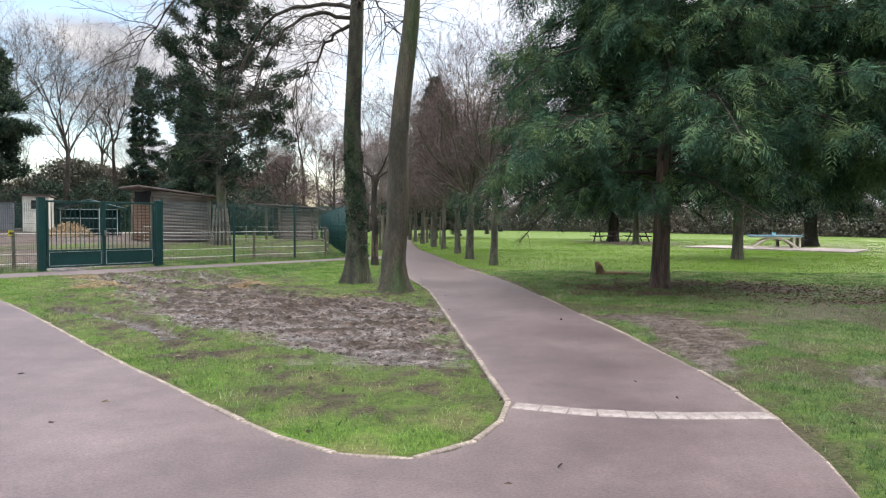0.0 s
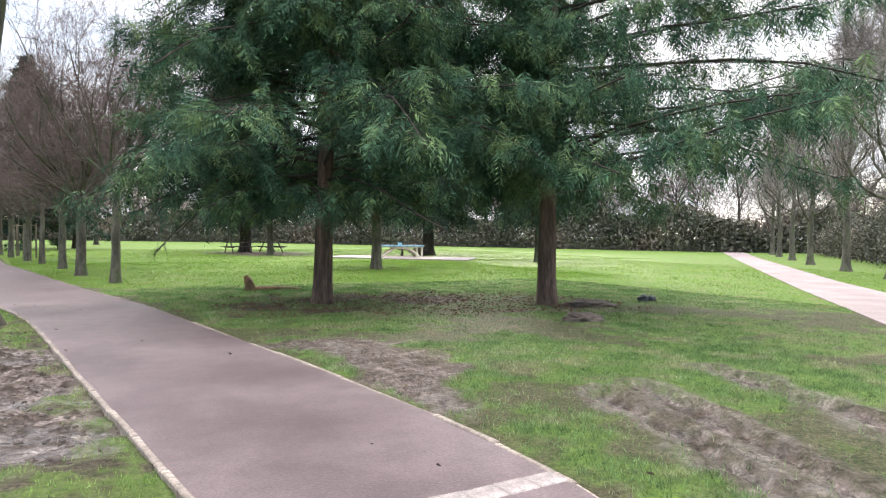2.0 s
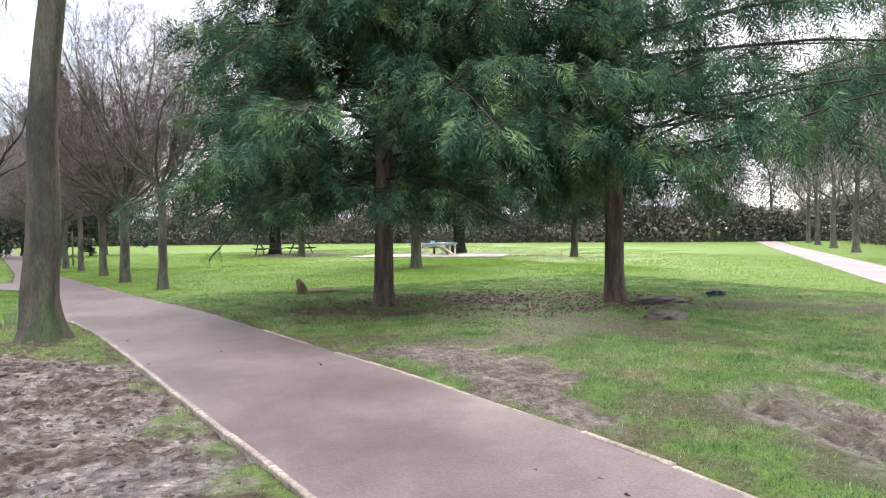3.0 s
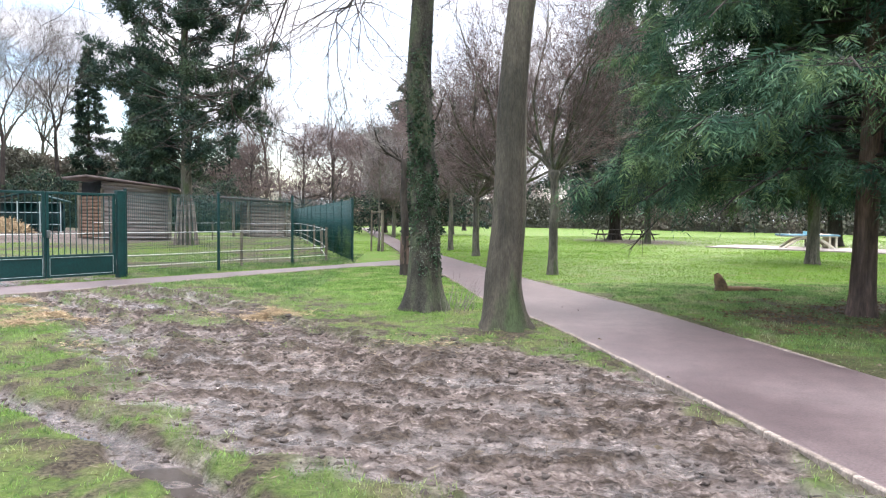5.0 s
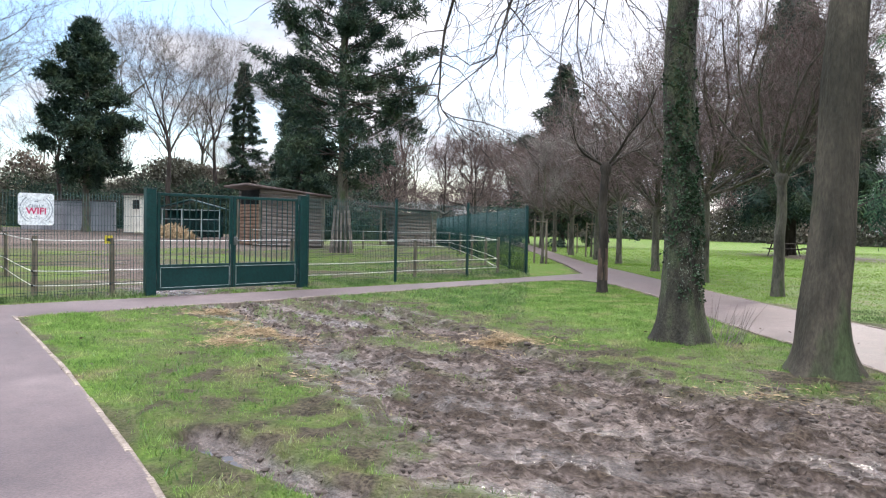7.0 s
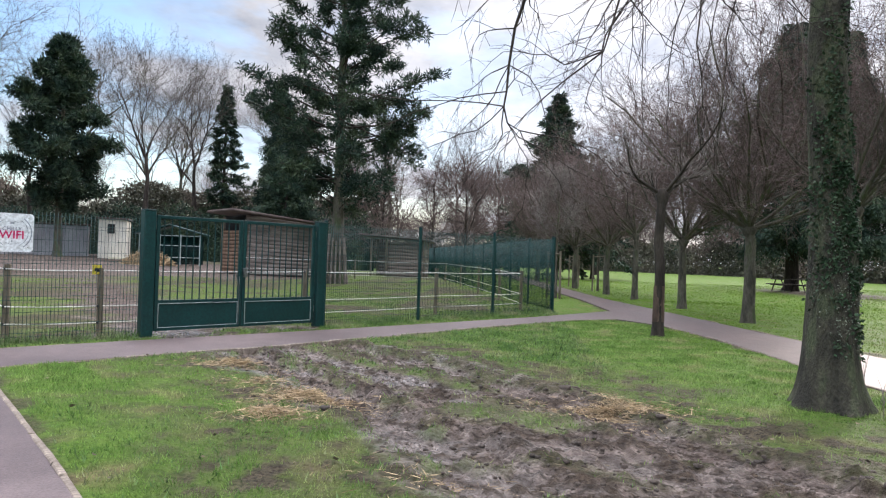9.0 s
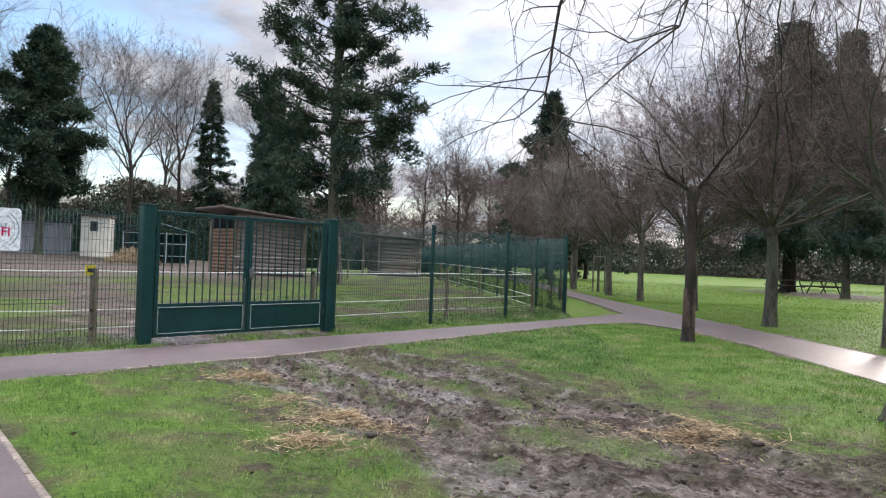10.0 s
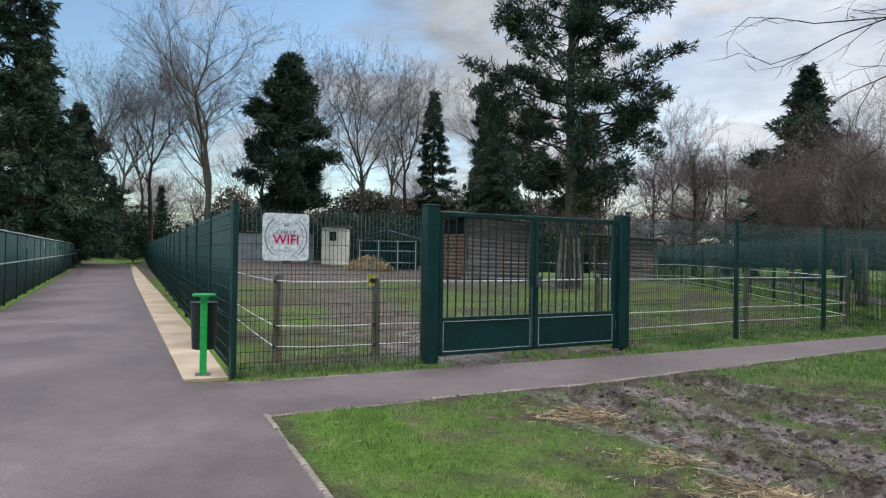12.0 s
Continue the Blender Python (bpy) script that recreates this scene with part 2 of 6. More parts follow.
# near-black colour that stands for the shade behind openings
M_DARK = material("interior_shade", (0.010, 0.010, 0.011), (0.02, 0.02, 0.02), 2, 0.9, 20, 0.0)
M_TAPE = material("white_tape", (0.55, 0.55, 0.52), (0.66, 0.66, 0.62), 4, 0.6, 60, 0.0)
M_YELLOW = material("yellow_plate", (0.50, 0.42, 0.03), (0.60, 0.50, 0.05), 3, 0.6, 30, 0.0)
M_CONC = material("cream_concrete", (0.50, 0.46, 0.34), (0.64, 0.60, 0.47), 2, 0.8, 30, 0.3, 0.006)
M_BLUE = material("blue_table_top", (0.10, 0.20, 0.26), (0.16, 0.29, 0.36), 2, 0.45, 30, 0.05)
M_CYAN = material("pale_blue_board", (0.22, 0.52, 0.62), (0.30, 0.60, 0.70), 2, 0.5, 30, 0.0)
M_WATER = material("puddle_water", (0.050, 0.042, 0.037), (0.070, 0.058, 0.050), 3, 0.06, 30, 0.06, 0.004, spec=0.5)
M_SLURRY = material("wet_silt", (0.17, 0.145, 0.12), (0.30, 0.26, 0.225), 2.5, 0.32, 60, 0.25, 0.006, spec=0.45)
M_DARKWOOD = material("dark_wood", (0.030, 0.024, 0.019), (0.065, 0.052, 0.042), 4, 0.8, 40, 0.4, 0.006)
M_STUMP = material("stump_wood", (0.075, 0.045, 0.025), (0.16, 0.095, 0.05), 6, 0.9, 40, 0.6, 0.01)


# ---- geometry helpers ----
def smooth01(v):
    v = np.clip(v, 0, 1)
    return v * v * (3 - 2 * v)


def rise(x, y):
    """The ground's level: flat, lifting a little towards the back of the paddock."""
    return 0.55 * smooth01((-np.asarray(x, float) - 22) / 26) * smooth01((np.asarray(y, float) - 40) / 25)


def raw_mesh(name, verts, faces, mat, smooth=False):
    verts, faces = np.asarray(verts, np.float32), np.asarray(faces, np.int32)
    me = bpy.data.meshes.new(name)
    me.vertices.add(len(verts))
    me.vertices.foreach_set("co", verts.ravel())
    me.loops.add(faces.size)
    me.loops.foreach_set("vertex_index", faces.ravel())
    me.polygons.add(len(faces))
    me.polygons.foreach_set("loop_start", np.arange(0, faces.size, faces.shape[1], dtype=np.int32))
    if smooth:
        me.polygons.foreach_set("use_smooth", np.ones(len(faces), bool))
    me.update(calc_edges=True)
    me.materials.append(mat)
    return me


class Quads:
    """Collects quads of tubes, boxes and leaves into one mesh."""

    def __init__(self):
        self.v, self.f, self.n = [], [], 0

    def add(self, v, f):
        self.v.append(np.asarray(v, float).reshape(-1, 3))
        self.f.append(np.asarray(f, int).reshape(-1, 4) + self.n)
        self.n += len(self.v[-1])

    def tube(self, pts, radii, sides=6):
        pts, radii = np.asarray(pts, float), np.asarray(radii, float)
        k = len(pts)
        d = np.gradient(pts, axis=0)
        d /= np.linalg.norm(d, axis=1)[:, None] + 1e-9
        ref = np.where(np.abs(d[:, 2:3]) > 0.9, np.array([[1.0, 0, 0]]), np.array([[0, 0, 1.0]]))
        a = np.cross(d, ref)
        a /= np.linalg.norm(a, axis=1)[:, None] + 1e-9
        b = np.cross(d, a)
        for i in range(1, k):
            if a[i] @ a[i - 1] < 0:
                a[i], b[i] = -a[i], -b[i]
        th = np.linspace(0, 2 * np.pi, sides, endpoint=False)
        ring = a[:, None] * np.cos(th)[None, :, None] + b[:, None] * np.sin(th)[None, :, None]
        v = pts[:, None] + ring * (radii[:, None, None] if radii.ndim == 1 else radii[:, :, None])
        i = np.arange(k - 1)[:, None] * sides
        j = np.arange(sides)[None]
        j2 = (j + 1) % sides
        f = np.stack([i + j, i + j2, i + sides + j2, i + sides + j], -1)
        self.add(v, f)

    def box(self, c, size, turn=0.0):
        x, y, z = [s / 2 for s in size]
        v = np.array([(sx * x, sy * y, sz * z) for sx in (-1, 1) for sy in (-1, 1) for sz in (-1, 1)])
        ca, sa = math.cos(turn), math.sin(turn)
        v = v @ np.array([[ca, sa, 0], [-sa, ca, 0], [0, 0, 1]]) + np.array(c)
        self.add(v, [(0, 1, 3, 2), (4, 6, 7, 5), (0, 4, 5, 1), (2, 3, 7, 6), (0, 2, 6, 4), (1, 5, 7, 3)])

    def leaves(self, p, d, length, width, rng):
        """A pointed diamond leaf or spray at each p, along d."""
        p, d = np.asarray(p, float), np.asarray(d, float)
        d = d / (np.linalg.norm(d, axis=1)[:, None] + 1e-9)
        r = rng.normal(size=d.shape)
        s = np.cross(d, r)
        s /= np.linalg.norm(s, axis=1)[:, None] + 1e-9
        length, width = np.broadcast_to(length, len(p))[:, None], np.broadcast_to(width, len(p))[:, None]
        v = np.stack([p, p + d * length * 0.42 + s * width, p + d * length, p + d * length * 0.42 - s * width], 1)
        self.add(v, np.arange(len(p) * 4).reshape(-1, 4))

    def fronds(self, p, d, length, pairs, rng, slim=0.115):
        """Feathered sprays: leaflets in pairs along a spine that starts at p along d and bends down."""
        p, d = np.asarray(p, float), np.asarray(d, float)
        d = d / (np.linalg.norm(d, axis=1)[:, None] + 1e-9)
        length = np.broadcast_to(length, len(p))[:, None]
        flat = np.cross(d, np.array([0, 0, 1.0]) + rng.normal(size=d.shape) * 0.55)
        flat /= np.linalg.norm(flat, axis=1)[:, None] + 1e-9
        down = np.array([0, 0, -1.0])
        for i in range(pairs + 1):
            t = (i + 0.4) / (pairs + 0.6)
            base = p + d * length * t + down * length * (0.30 * t * t)
            axis = d + down * 0.6 * t
            axis /= np.linalg.norm(axis, axis=1)[:, None]
            for sign in ((-1, 1) if i < pairs else (0,)):
                leaf = axis * (0.62 if sign else 1.0) + flat * sign * 0.75 + down * 0.22 + rng.normal(size=d.shape) * 0.16
                leaf /= np.linalg.norm(leaf, axis=1)[:, None]
                ln = length * (0.42 - 0.24 * t) * rng.uniform(0.7, 1.25, (len(p), 1))
                side = np.cross(leaf, np.cross(axis, flat) + rng.normal(size=d.shape) * 0.35)
                side *= ln * slim / (np.linalg.norm(side, axis=1)[:, None] + 1e-9)
                v = np.stack([base, base + leaf * ln * 0.45 + side, base + leaf * ln, base + leaf * ln * 0.45 - side], 1)
                self.add(v, np.arange(len(p) * 4).reshape(-1, 4))

    def mesh(self, name, mat, smooth=False):
        return raw_mesh(name, np.concatenate(self.v), np.concatenate(self.f), mat, smooth)


def part(name, data, mat, parent, label="", smooth=False):
    """One mesh object under a thing or a part; data is a bmesh, a Quads or a mesh."""
    if isinstance(data, Quads):
        data = data.mesh(name, mat, smooth)
    elif isinstance(data, bmesh.types.BMesh):
        bm, data = data, bpy.data.meshes.new(name)
        bm.to_mesh(data)
        bm.free()
        data.materials.append(mat)
        if smooth:
            data.polygons.foreach_set("use_smooth", np.ones(len(data.polygons), bool))
    ob = new(name, data)
    ob.parent = parent
    return tagged(ob, label) if label else ob


def thing(name, place, label, category, group="", kind="", turn=0.0):
    ob = new(name)
    ob.empty_display_size = 0.2
    ob.matrix_world = Matrix.Translation(place) @ Matrix.Rotation(turn, 4, "Z")
    return tagged(ob, label, category, group, kind)


def block(c, size, bevel=0.006, turn=0.0):
    """A box with softened edges."""
    bm = bmesh.new()
    bmesh.ops.create_cube(bm, size=1.0, matrix=Matrix.Translation(c) @ Matrix.Rotation(turn, 4, "Z") @ Matrix.Diagonal((*size, 1)))
    if bevel:
        bmesh.ops.bevel(bm, geom=bm.edges[:], offset=bevel, segments=1, affect="EDGES")
    return bm


def rod(a, b, r, sides=10, r2=None):
    a, b = Vector(a), Vector(b)
    bm = bmesh.new()
    m = Matrix.Translation((a + b) / 2) @ (b - a).to_track_quat("Z", "Y").to_matrix().to_4x4()
    bmesh.ops.create_cone(bm, cap_ends=True, segments=sides, radius1=r, radius2=r if r2 is None else r2, depth=(b - a).length, matrix=m)
    return bm


def prism(outline, z0, z1):
    """An upright slab over a closed outline."""
    bm = bmesh.new()
    f = bm.faces.new([bm.verts.new((x, y, z1)) for x, y in outline])
    f.normal_update()
    if f.normal.z < 0:
        f.normal_flip()
    g = bmesh.ops.extrude_face_region(bm, geom=[f])
    bmesh.ops.translate(bm, vec=(0, 0, z0 - z1), verts=[v for v in g["geom"] if isinstance(v, bmesh.types.BMVert)])
    bmesh.ops.recalc_face_normals(bm, faces=bm.faces[:])
    return bm


def inside(poly, x, y):
    poly = np.asarray(poly, float)
    hit = np.zeros(x.shape, bool)
    for (x1, y1), (x2, y2) in zip(poly, np.roll(poly, -1, 0)):
        cross = (y1 > y) != (y2 > y)
        with np.errstate(divide="ignore", invalid="ignore"):
            hit ^= cross & (x < (x2 - x1) * (y - y1) / (y2 - y1 + 1e-12) + x1)
    return hit


def line_gap(points, x, y, closed=False):
    """The distance from a chain of points."""
    p = np.asarray(points, float)
    q = np.roll(p, -1, 0) if closed else p[1:]
    best = np.full(x.shape, 1e9)
    for (x1, y1), (x2, y2) in zip(p, q):
        dx, dy = x2 - x1, y2 - y1
        t = np.clip(((x - x1) * dx + (y - y1) * dy) / (dx * dx + dy * dy + 1e-12), 0, 1)
        best = np.minimum(best, np.hypot(x - x1 - t * dx, y - y1 - t * dy))
    return best


def depth_in(poly, x, y):
    """How far inside an outline (negative outside)."""
    g = line_gap(poly, x, y, True)
    return np.where(inside(poly, x, y), g, -g)


def lattice(seed, n=256):
    return np.random.RandomState(seed).rand(n, n)


def value_noise(x, y, cell, seed):
    g = lattice(seed)
    u, v = np.asarray(x) / cell, np.asarray(y) / cell
    i, j = np.floor(u).astype(int), np.floor(v).astype(int)
    fu, fv = smooth01(u - i), smooth01(v - j)
    a, b, c, d = g[i % 256, j % 256], g[(i + 1) % 256, j % 256], g[i % 256, (j + 1) % 256], g[(i + 1) % 256, (j + 1) % 256]
    return (a * (1 - fu) + b * fu) * (1 - fv) + (c * (1 - fu) + d * fu) * fv


# ---- the plan ----
WALK_RIGHT = [(-11.10, 15.38), (-9.59, 13.88), (-8.30, 12.57), (-7.00, 11.21), (-5.90, 10.02), (-4.60, 8.53), (-3.14, 6.88), (-2.15, 5.84), (-1.41, 5.02), (-0.86, 4.46),
              (-0.53, 4.22), (-0.28, 4.12), (-0.05, 4.11), (0.21, 4.26), (0.43, 4.57), (0.56, 4.95), (0.63, 5.40)]
A_LEFT = [(0.58, 5.85), (0.47, 7.0), (0.27, 8.76), (0.06, 10.7), (-0.13, 12.5), (-0.36, 14.5), (-0.70, 16.0), (-0.94, 17.4), (-1.2, 20.9), (-1.45, 22.8), (-1.9, 24.6)]
GATE_NEAR = [(-2.64, 25.68), (-3.94, 24.7), (-6.36, 21.45), (-8.25, 18.85), (-9.1, 17.7), (-10.2, 16.5)]
ISLAND = WALK_RIGHT + A_LEFT + GATE_NEAR
A_RIGHT = [(2.2, 3.4), (2.38, 4.2), (2.46, 4.8), (2.53, 5.25), (2.50, 6.6), (2.32, 8.87), (2.02, 11.45), (1.46, 16.2), (0.82, 19.5), (0.28, 22.6),
           (-0.30, 26.5), (-0.90, 30.5), (-1.64, 35.0), (-2.25, 41.0), (-4.6, 68.0), (-7.6, 100.0)]
A_LEFT_FAR = [(-2.36, 28.5), (-2.66, 34.0), (-3.6, 44.0), (-5.9, 68.0), (-9.2, 100.0)]
GATE_FAR = [(-12.72, 16.22), (-12.18, 16.5), (-10.86, 18.05), (-8.80, 20.35), (-7.30, 22.1), (-4.67, 25.3), (-3.0, 27.6)]
NORTH_RIGHT = [(-12.72, 16.22), (-18.6, 21.8), (-30.7, 33.3), (-67.4, 68.7)]
WALK_LEFT = [(-72.0, 66.9), (-34.3, 32.4), (-21.7, 20.75), (-6.0, 6.1), (-2.6, 2.7), (-1.6, 0.8), (-1.2, -3.0), (-1.2, -40.0)]
PATHS = [(1.9, -40.0), (1.95, -1.0), (2.0, 1.5)] + A_RIGHT + A_LEFT_FAR[::-1] + GATE_FAR[::-1] + NORTH_RIGHT[1:] + WALK_LEFT
FAR_PATH = [(1.9, -3.0), (5.6, 2.4), (9.2, 5.95), (11.7, 8.25), (18.1, 14.0), (39.7, 32.7), (60.0, 50.0), (62.0, 49.0), (41.7, 32.2), (22.0, 15.1), (17.8, 11.1), (15.5, 9.0), (9.0, 1.5), (5.0, -3.0)]
MUD = [(-9.0, 17.6), (-8.0, 19.1), (-6.8, 17.9), (-5.6, 16.4), (-4.5, 15.0), (-3.7, 14.1), (-2.5, 13.3), (-1.2, 12.8), (-0.40, 12.3), (0.0, 10.9), (0.25, 9.2),
       (0.45, 7.6), (0.40, 6.8), (-0.1, 6.4), (-0.9, 6.6), (-2.1, 8.1), (-3.4, 9.0), (-4.5, 10.4), (-5.5, 12.2), (-6.5, 14.1), (-7.4, 15.7), (-8.3, 16.9)]
TYRES = ([(-9.5, 18.6), (-9.06, 17.7), (-7.6, 15.9), (-6.43, 14.4), (-5.6, 12.9), (-4.6, 11.6)], [(-8.6, 19.7), (-8.2, 19.0), (-6.9, 18.0), (-5.65, 16.5), (-4.6, 14.9), (-3.6, 13.5), (-2.2, 11.8)],
         [(-8.3, 16.9), (-7.0, 15.2), (-5.9, 14.0), (-5.0, 12.6)])
RUT = [(-6.0, 10.8), (-5.6, 10.55), (-5.05, 10.15), (-4.5, 9.7), (-4.1, 9.4), (-3.6, 8.9), (-3.1, 8.3)]
RUT_RIGHT = [(4.22, 6.6), (3.84, 5.55), (3.54, 4.70), (3.25, 3.85), (2.95, 2.9)]
RUT_RIGHT_B = [(4.75, 6.7), (4.35, 5.6), (4.02, 4.75), (3.62, 3.75), (3.3, 2.8)]
RUT_RIGHT_C = [(6.0, 6.9), (5.85, 6.5), (5.5, 5.4), (5.25, 4.5), (5.0, 3.4)]
SCUFF = [(5.0, 5.9), (5.7, 5.5), (6.9, 5.1), (7.6, 4.4), (6.9, 3.7), (5.4, 3.6), (4.9, 4.2), (4.75, 5.0)]
BARE = [(2.4, 10.6), (3.7, 10.5), (3.95, 8.8), (3.4, 7.5), (2.83, 6.6), (2.55, 7.1), (2.65, 8.9)]
NEEDLES = [(1.6, 14.4), (3.4, 16.6), (6.5, 16.8), (9.5, 15.6), (10.2, 13.6), (9.4, 11.6), (6.5, 12.0), (4.4, 12.6), (2.4, 13.0)]
YEW_ROOT = [(8.5, 52.0), (13.0, 56.0), (17.0, 50.0), (15.0, 44.0), (10.0, 43.0)]
TRACK = [(-11.0, 19.5), (-12.3, 21.5), (-15.0, 24.7), (-19.0, 30.5), (-23.7, 36.4), (-30.0, 46.0)]
PADDOCK = [(-12.3, 17.0), (-4.3, 27.2), (-11.3, 60.0), (-40.0, 62.0), (-50.0, 54.0)]
YARD = [(-15.0, 44.0), (-18.0, 41.5), (-22.0, 39.5), (-29.0, 36.0), (-37.0, 38.0), (-60.0, 62.0), (-44.0, 82.0), (-22.0, 62.0)]

# ---- ground: one sheet out to the horizon ----
def steps(zones, low, high, n):
    """Grid lines: even in each zone (from, to, step), widening outwards to low and high."""
    core = np.concatenate([np.arange(p, q, d) for p, q, d in zones])
    g = np.linspace(0, 1, n) ** 2.4
    return np.concatenate([core[0] - (core[0] - low) * g[:0:-1], core, core[-1] + (high - core[-1]) * g[1:]])


gx = steps([(-17, -12.5, 0.2), (-12.5, -9.5, 0.09), (-9.5, 0.6, 0.032), (0.6, 8.0, 0.075), (8.0, 13.0, 0.2)], -900, 900, 60)
gy = steps([(2.0, 6.2, 0.075), (6.2, 19.4, 0.034), (19.4, 20.0, 0.1), (20.0, 32.0, 0.16)], -900, 900, 60)
X, Y = np.meshgrid(gx, gy, indexing="ij")
path_in = np.maximum(np.where(inside(PATHS, X, Y) & ~inside(ISLAND, X, Y), 1, -1) * np.minimum(line_gap(PATHS, X, Y, True), line_gap(ISLAND, X, Y, True)), -5)
wob = (value_noise(X, Y, 0.45, 1) - 0.5) * 0.7 + (value_noise(X, Y, 0.15, 2) - 0.5) * 0.35
# the wheels came out of the gate and swung round towards the path: tracks are arcs about one centre
TURN_X, TURN_Y = 3.4, 27.0
W = np.hypot(X - TURN_X, Y - TURN_Y)                         # across the tracks
U = np.arctan2(Y - TURN_Y, X - TURN_X) * 16.0                # along them
U, W = np.where(X > 1.8, Y + 0.35 * X, U), np.where(X > 1.8, X - 0.35 * Y, W)          # the ruts on the lawn run the other way
W = W + (value_noise(U, W, 1.3, 31) - 0.5) * 0.30 + (value_noise(X, Y, 0.5, 38) - 0.5) * 0.12
streak = value_noise(U / 9.0, W, 0.42, 3) * 0.5 + value_noise(U / 7.0, W, 0.20, 4) * 0.32 + value_noise(U / 3.0, W, 0.10, 32) * 0.18
mud_in = depth_in(MUD, X, Y)
core = smooth01((mud_in + wob * 1.1 + 0.15) / 0.5)
toward_gate = smooth01((Y - 12.0) / 3.5)
mud = core * (1 - toward_gate * smooth01((streak - 0.50) / 0.10) * 0.85)
tyre = np.maximum.reduce([smooth01((0.30 * k + wob * 0.45 - line_gap(c, X, Y)) / 0.16) for c, k in zip(TYRES, (1.1, 1.2, 0.9))])
mud = np.maximum(mud, tyre)
tyre_gap = np.minimum.reduce([line_gap(c, X, Y) for c in TYRES])
rim = smooth01((0.58 + wob * 0.5 - tyre_gap) / 0.14) * (1 - smooth01((0.30 + wob * 0.3 - tyre_gap) / 0.12))      # mud squeezed out beside the wheels
mud = np.maximum(mud, rim * 0.9)
# worn, half-bare grass round the mud
thin = smooth01((mud_in + 2.5 + wob * 2.4) / 1.9) * (1 - mud)
rut_gap = line_gap(RUT, X, Y)
rut = smooth01((0.21 + wob * 0.18 - rut_gap) / 0.12)
rutr_gap = np.minimum(np.minimum(line_gap(RUT_RIGHT, X, Y), line_gap(RUT_RIGHT_B, X, Y)), line_gap(RUT_RIGHT_C, X, Y) + 0.03)
rutr = smooth01((0.17 + wob * 0.22 - rutr_gap) / 0.09)
bank = smooth01((0.34 + wob * 0.3 - rutr_gap) / 0.10) * (1 - rutr)
scuff = smooth01((depth_in(SCUFF, X, Y) + wob * 1.4) / 0.4)
bare = smooth01((depth_in(BARE, X, Y) + wob * 0.9 + 0.12) / 0.3)
needles = smooth01((depth_in(NEEDLES, X, Y) + wob * 2.6 + 0.4) / 1.2) * (0.55 + 0.45 * smooth01((value_noise(X, Y, 0.8, 20) - 0.35) / 0.3))
roots = smooth01((depth_in(YEW_ROOT, X, Y) + 0.5) / 2.0)
track = smooth01((1.5 + wob * 2.0 - line_gap(TRACK, X, Y)) / 0.8)
paddock = smooth01((depth_in(PADDOCK, X, Y) + 0.3) / 0.6)
mottle = value_noise(X, Y, 1.3, 21) * 0.5 + value_noise(X, Y, 0.4, 22) * 0.3 + value_noise(X, Y, 0.16, 23) * 0.2
worn_lawn = (0.28 + 0.72 * smooth01((mottle - 0.46) / 0.16)) * smooth01((15 - Y) / 4) * (X > 2.0) * (X < 13) * 0.85
yard = smooth01((depth_in(YARD, X, Y) + wob * 3 + 1) / 2)
gatefoot = smooth01((0.45 + wob - line_gap([(-10.9, 18.5), (-9.0, 21.0)], X, Y)) / 0.3)
edge_wear = smooth01((0.16 + wob * 0.35 - np.abs(path_in)) / 0.14) * 0.8 * (path_in < 0)
mud = np.maximum.reduce([mud, rut, rutr, bank * 0.7, scuff * 0.45, bare * 0.8, track, yard, gatefoot])
verge = smooth01((0.45 + wob * 0.9 - line_gap(A_RIGHT[5:10], X, Y)) / 0.35) * 0.8 * (path_in < 0)
soil = np.maximum.reduce([worn_lawn, verge, paddock * (0.35 + 0.6 * smooth01((mottle - 0.40) / 0.2)), bare, needles, roots, edge_wear, thin * (0.48 + 0.52 * smooth01((value_noise(X, Y, 0.22, 14) * 0.7 + value_noise(X, Y, 0.08, 19) * 0.3 - 0.42) / 0.18))])
lump = value_noise(X, Y, 0.34, 5) * 0.40 + value_noise(X, Y, 0.17, 6) * 0.34 + value_noise(X, Y, 0.09, 7) * 0.26
crumb = value_noise(U / 2.2, W, 0.11, 17) * 0.45 + value_noise(U / 1.6, W, 0.065, 18) * 0.55
clump = smooth01((value_noise(U / 2.6, W, 0.12, 33) * 0.6 + value_noise(X, Y, 0.07, 34) * 0.4 - 0.57) / 0.16)     # thrown-up ridges
clod_size = smooth01((value_noise(X, Y, 0.9, 37) - 0.45) / 0.25)
clump = np.maximum(clump, rim * smooth01((value_noise(X, Y, 0.12, 40) * 0.6 + value_noise(U / 2, W, 0.2, 41) * 0.4 - 0.38) / 0.15))
trough = smooth01((0.46 - streak) / 0.10)                                                                          # pressed, wet wheel beds
lugs = np.abs((U / 0.17 + W / 0.30 + value_noise(X, Y, 0.5, 35) * 1.5) % 1.0 - 0.5) * 2
printed = trough * smooth01((value_noise(U, W, 1.1, 36) - 0.45) / 0.15)
Z = rise(X, Y) + (value_noise(X, Y, 1.6, 8) - 0.5) * 0.03 * (path_in < 0) + (value_noise(X, Y, 0.2, 9) - 0.5) * 0.02
churn = (lump - 0.5) * 0.035 + (streak - 0.5) * 0.15 * (0.4 + 0.6 * toward_gate) + (crumb - 0.5) * 0.055 * (1 - 0.6 * trough) + (value_noise(X, Y, 0.05, 39) - 0.5) * 0.048 * (1 - 0.6 * trough) + clump * (0.010 + 0.026 * clod_size) + printed * (lugs - 0.5) * 0.020 - 0.03
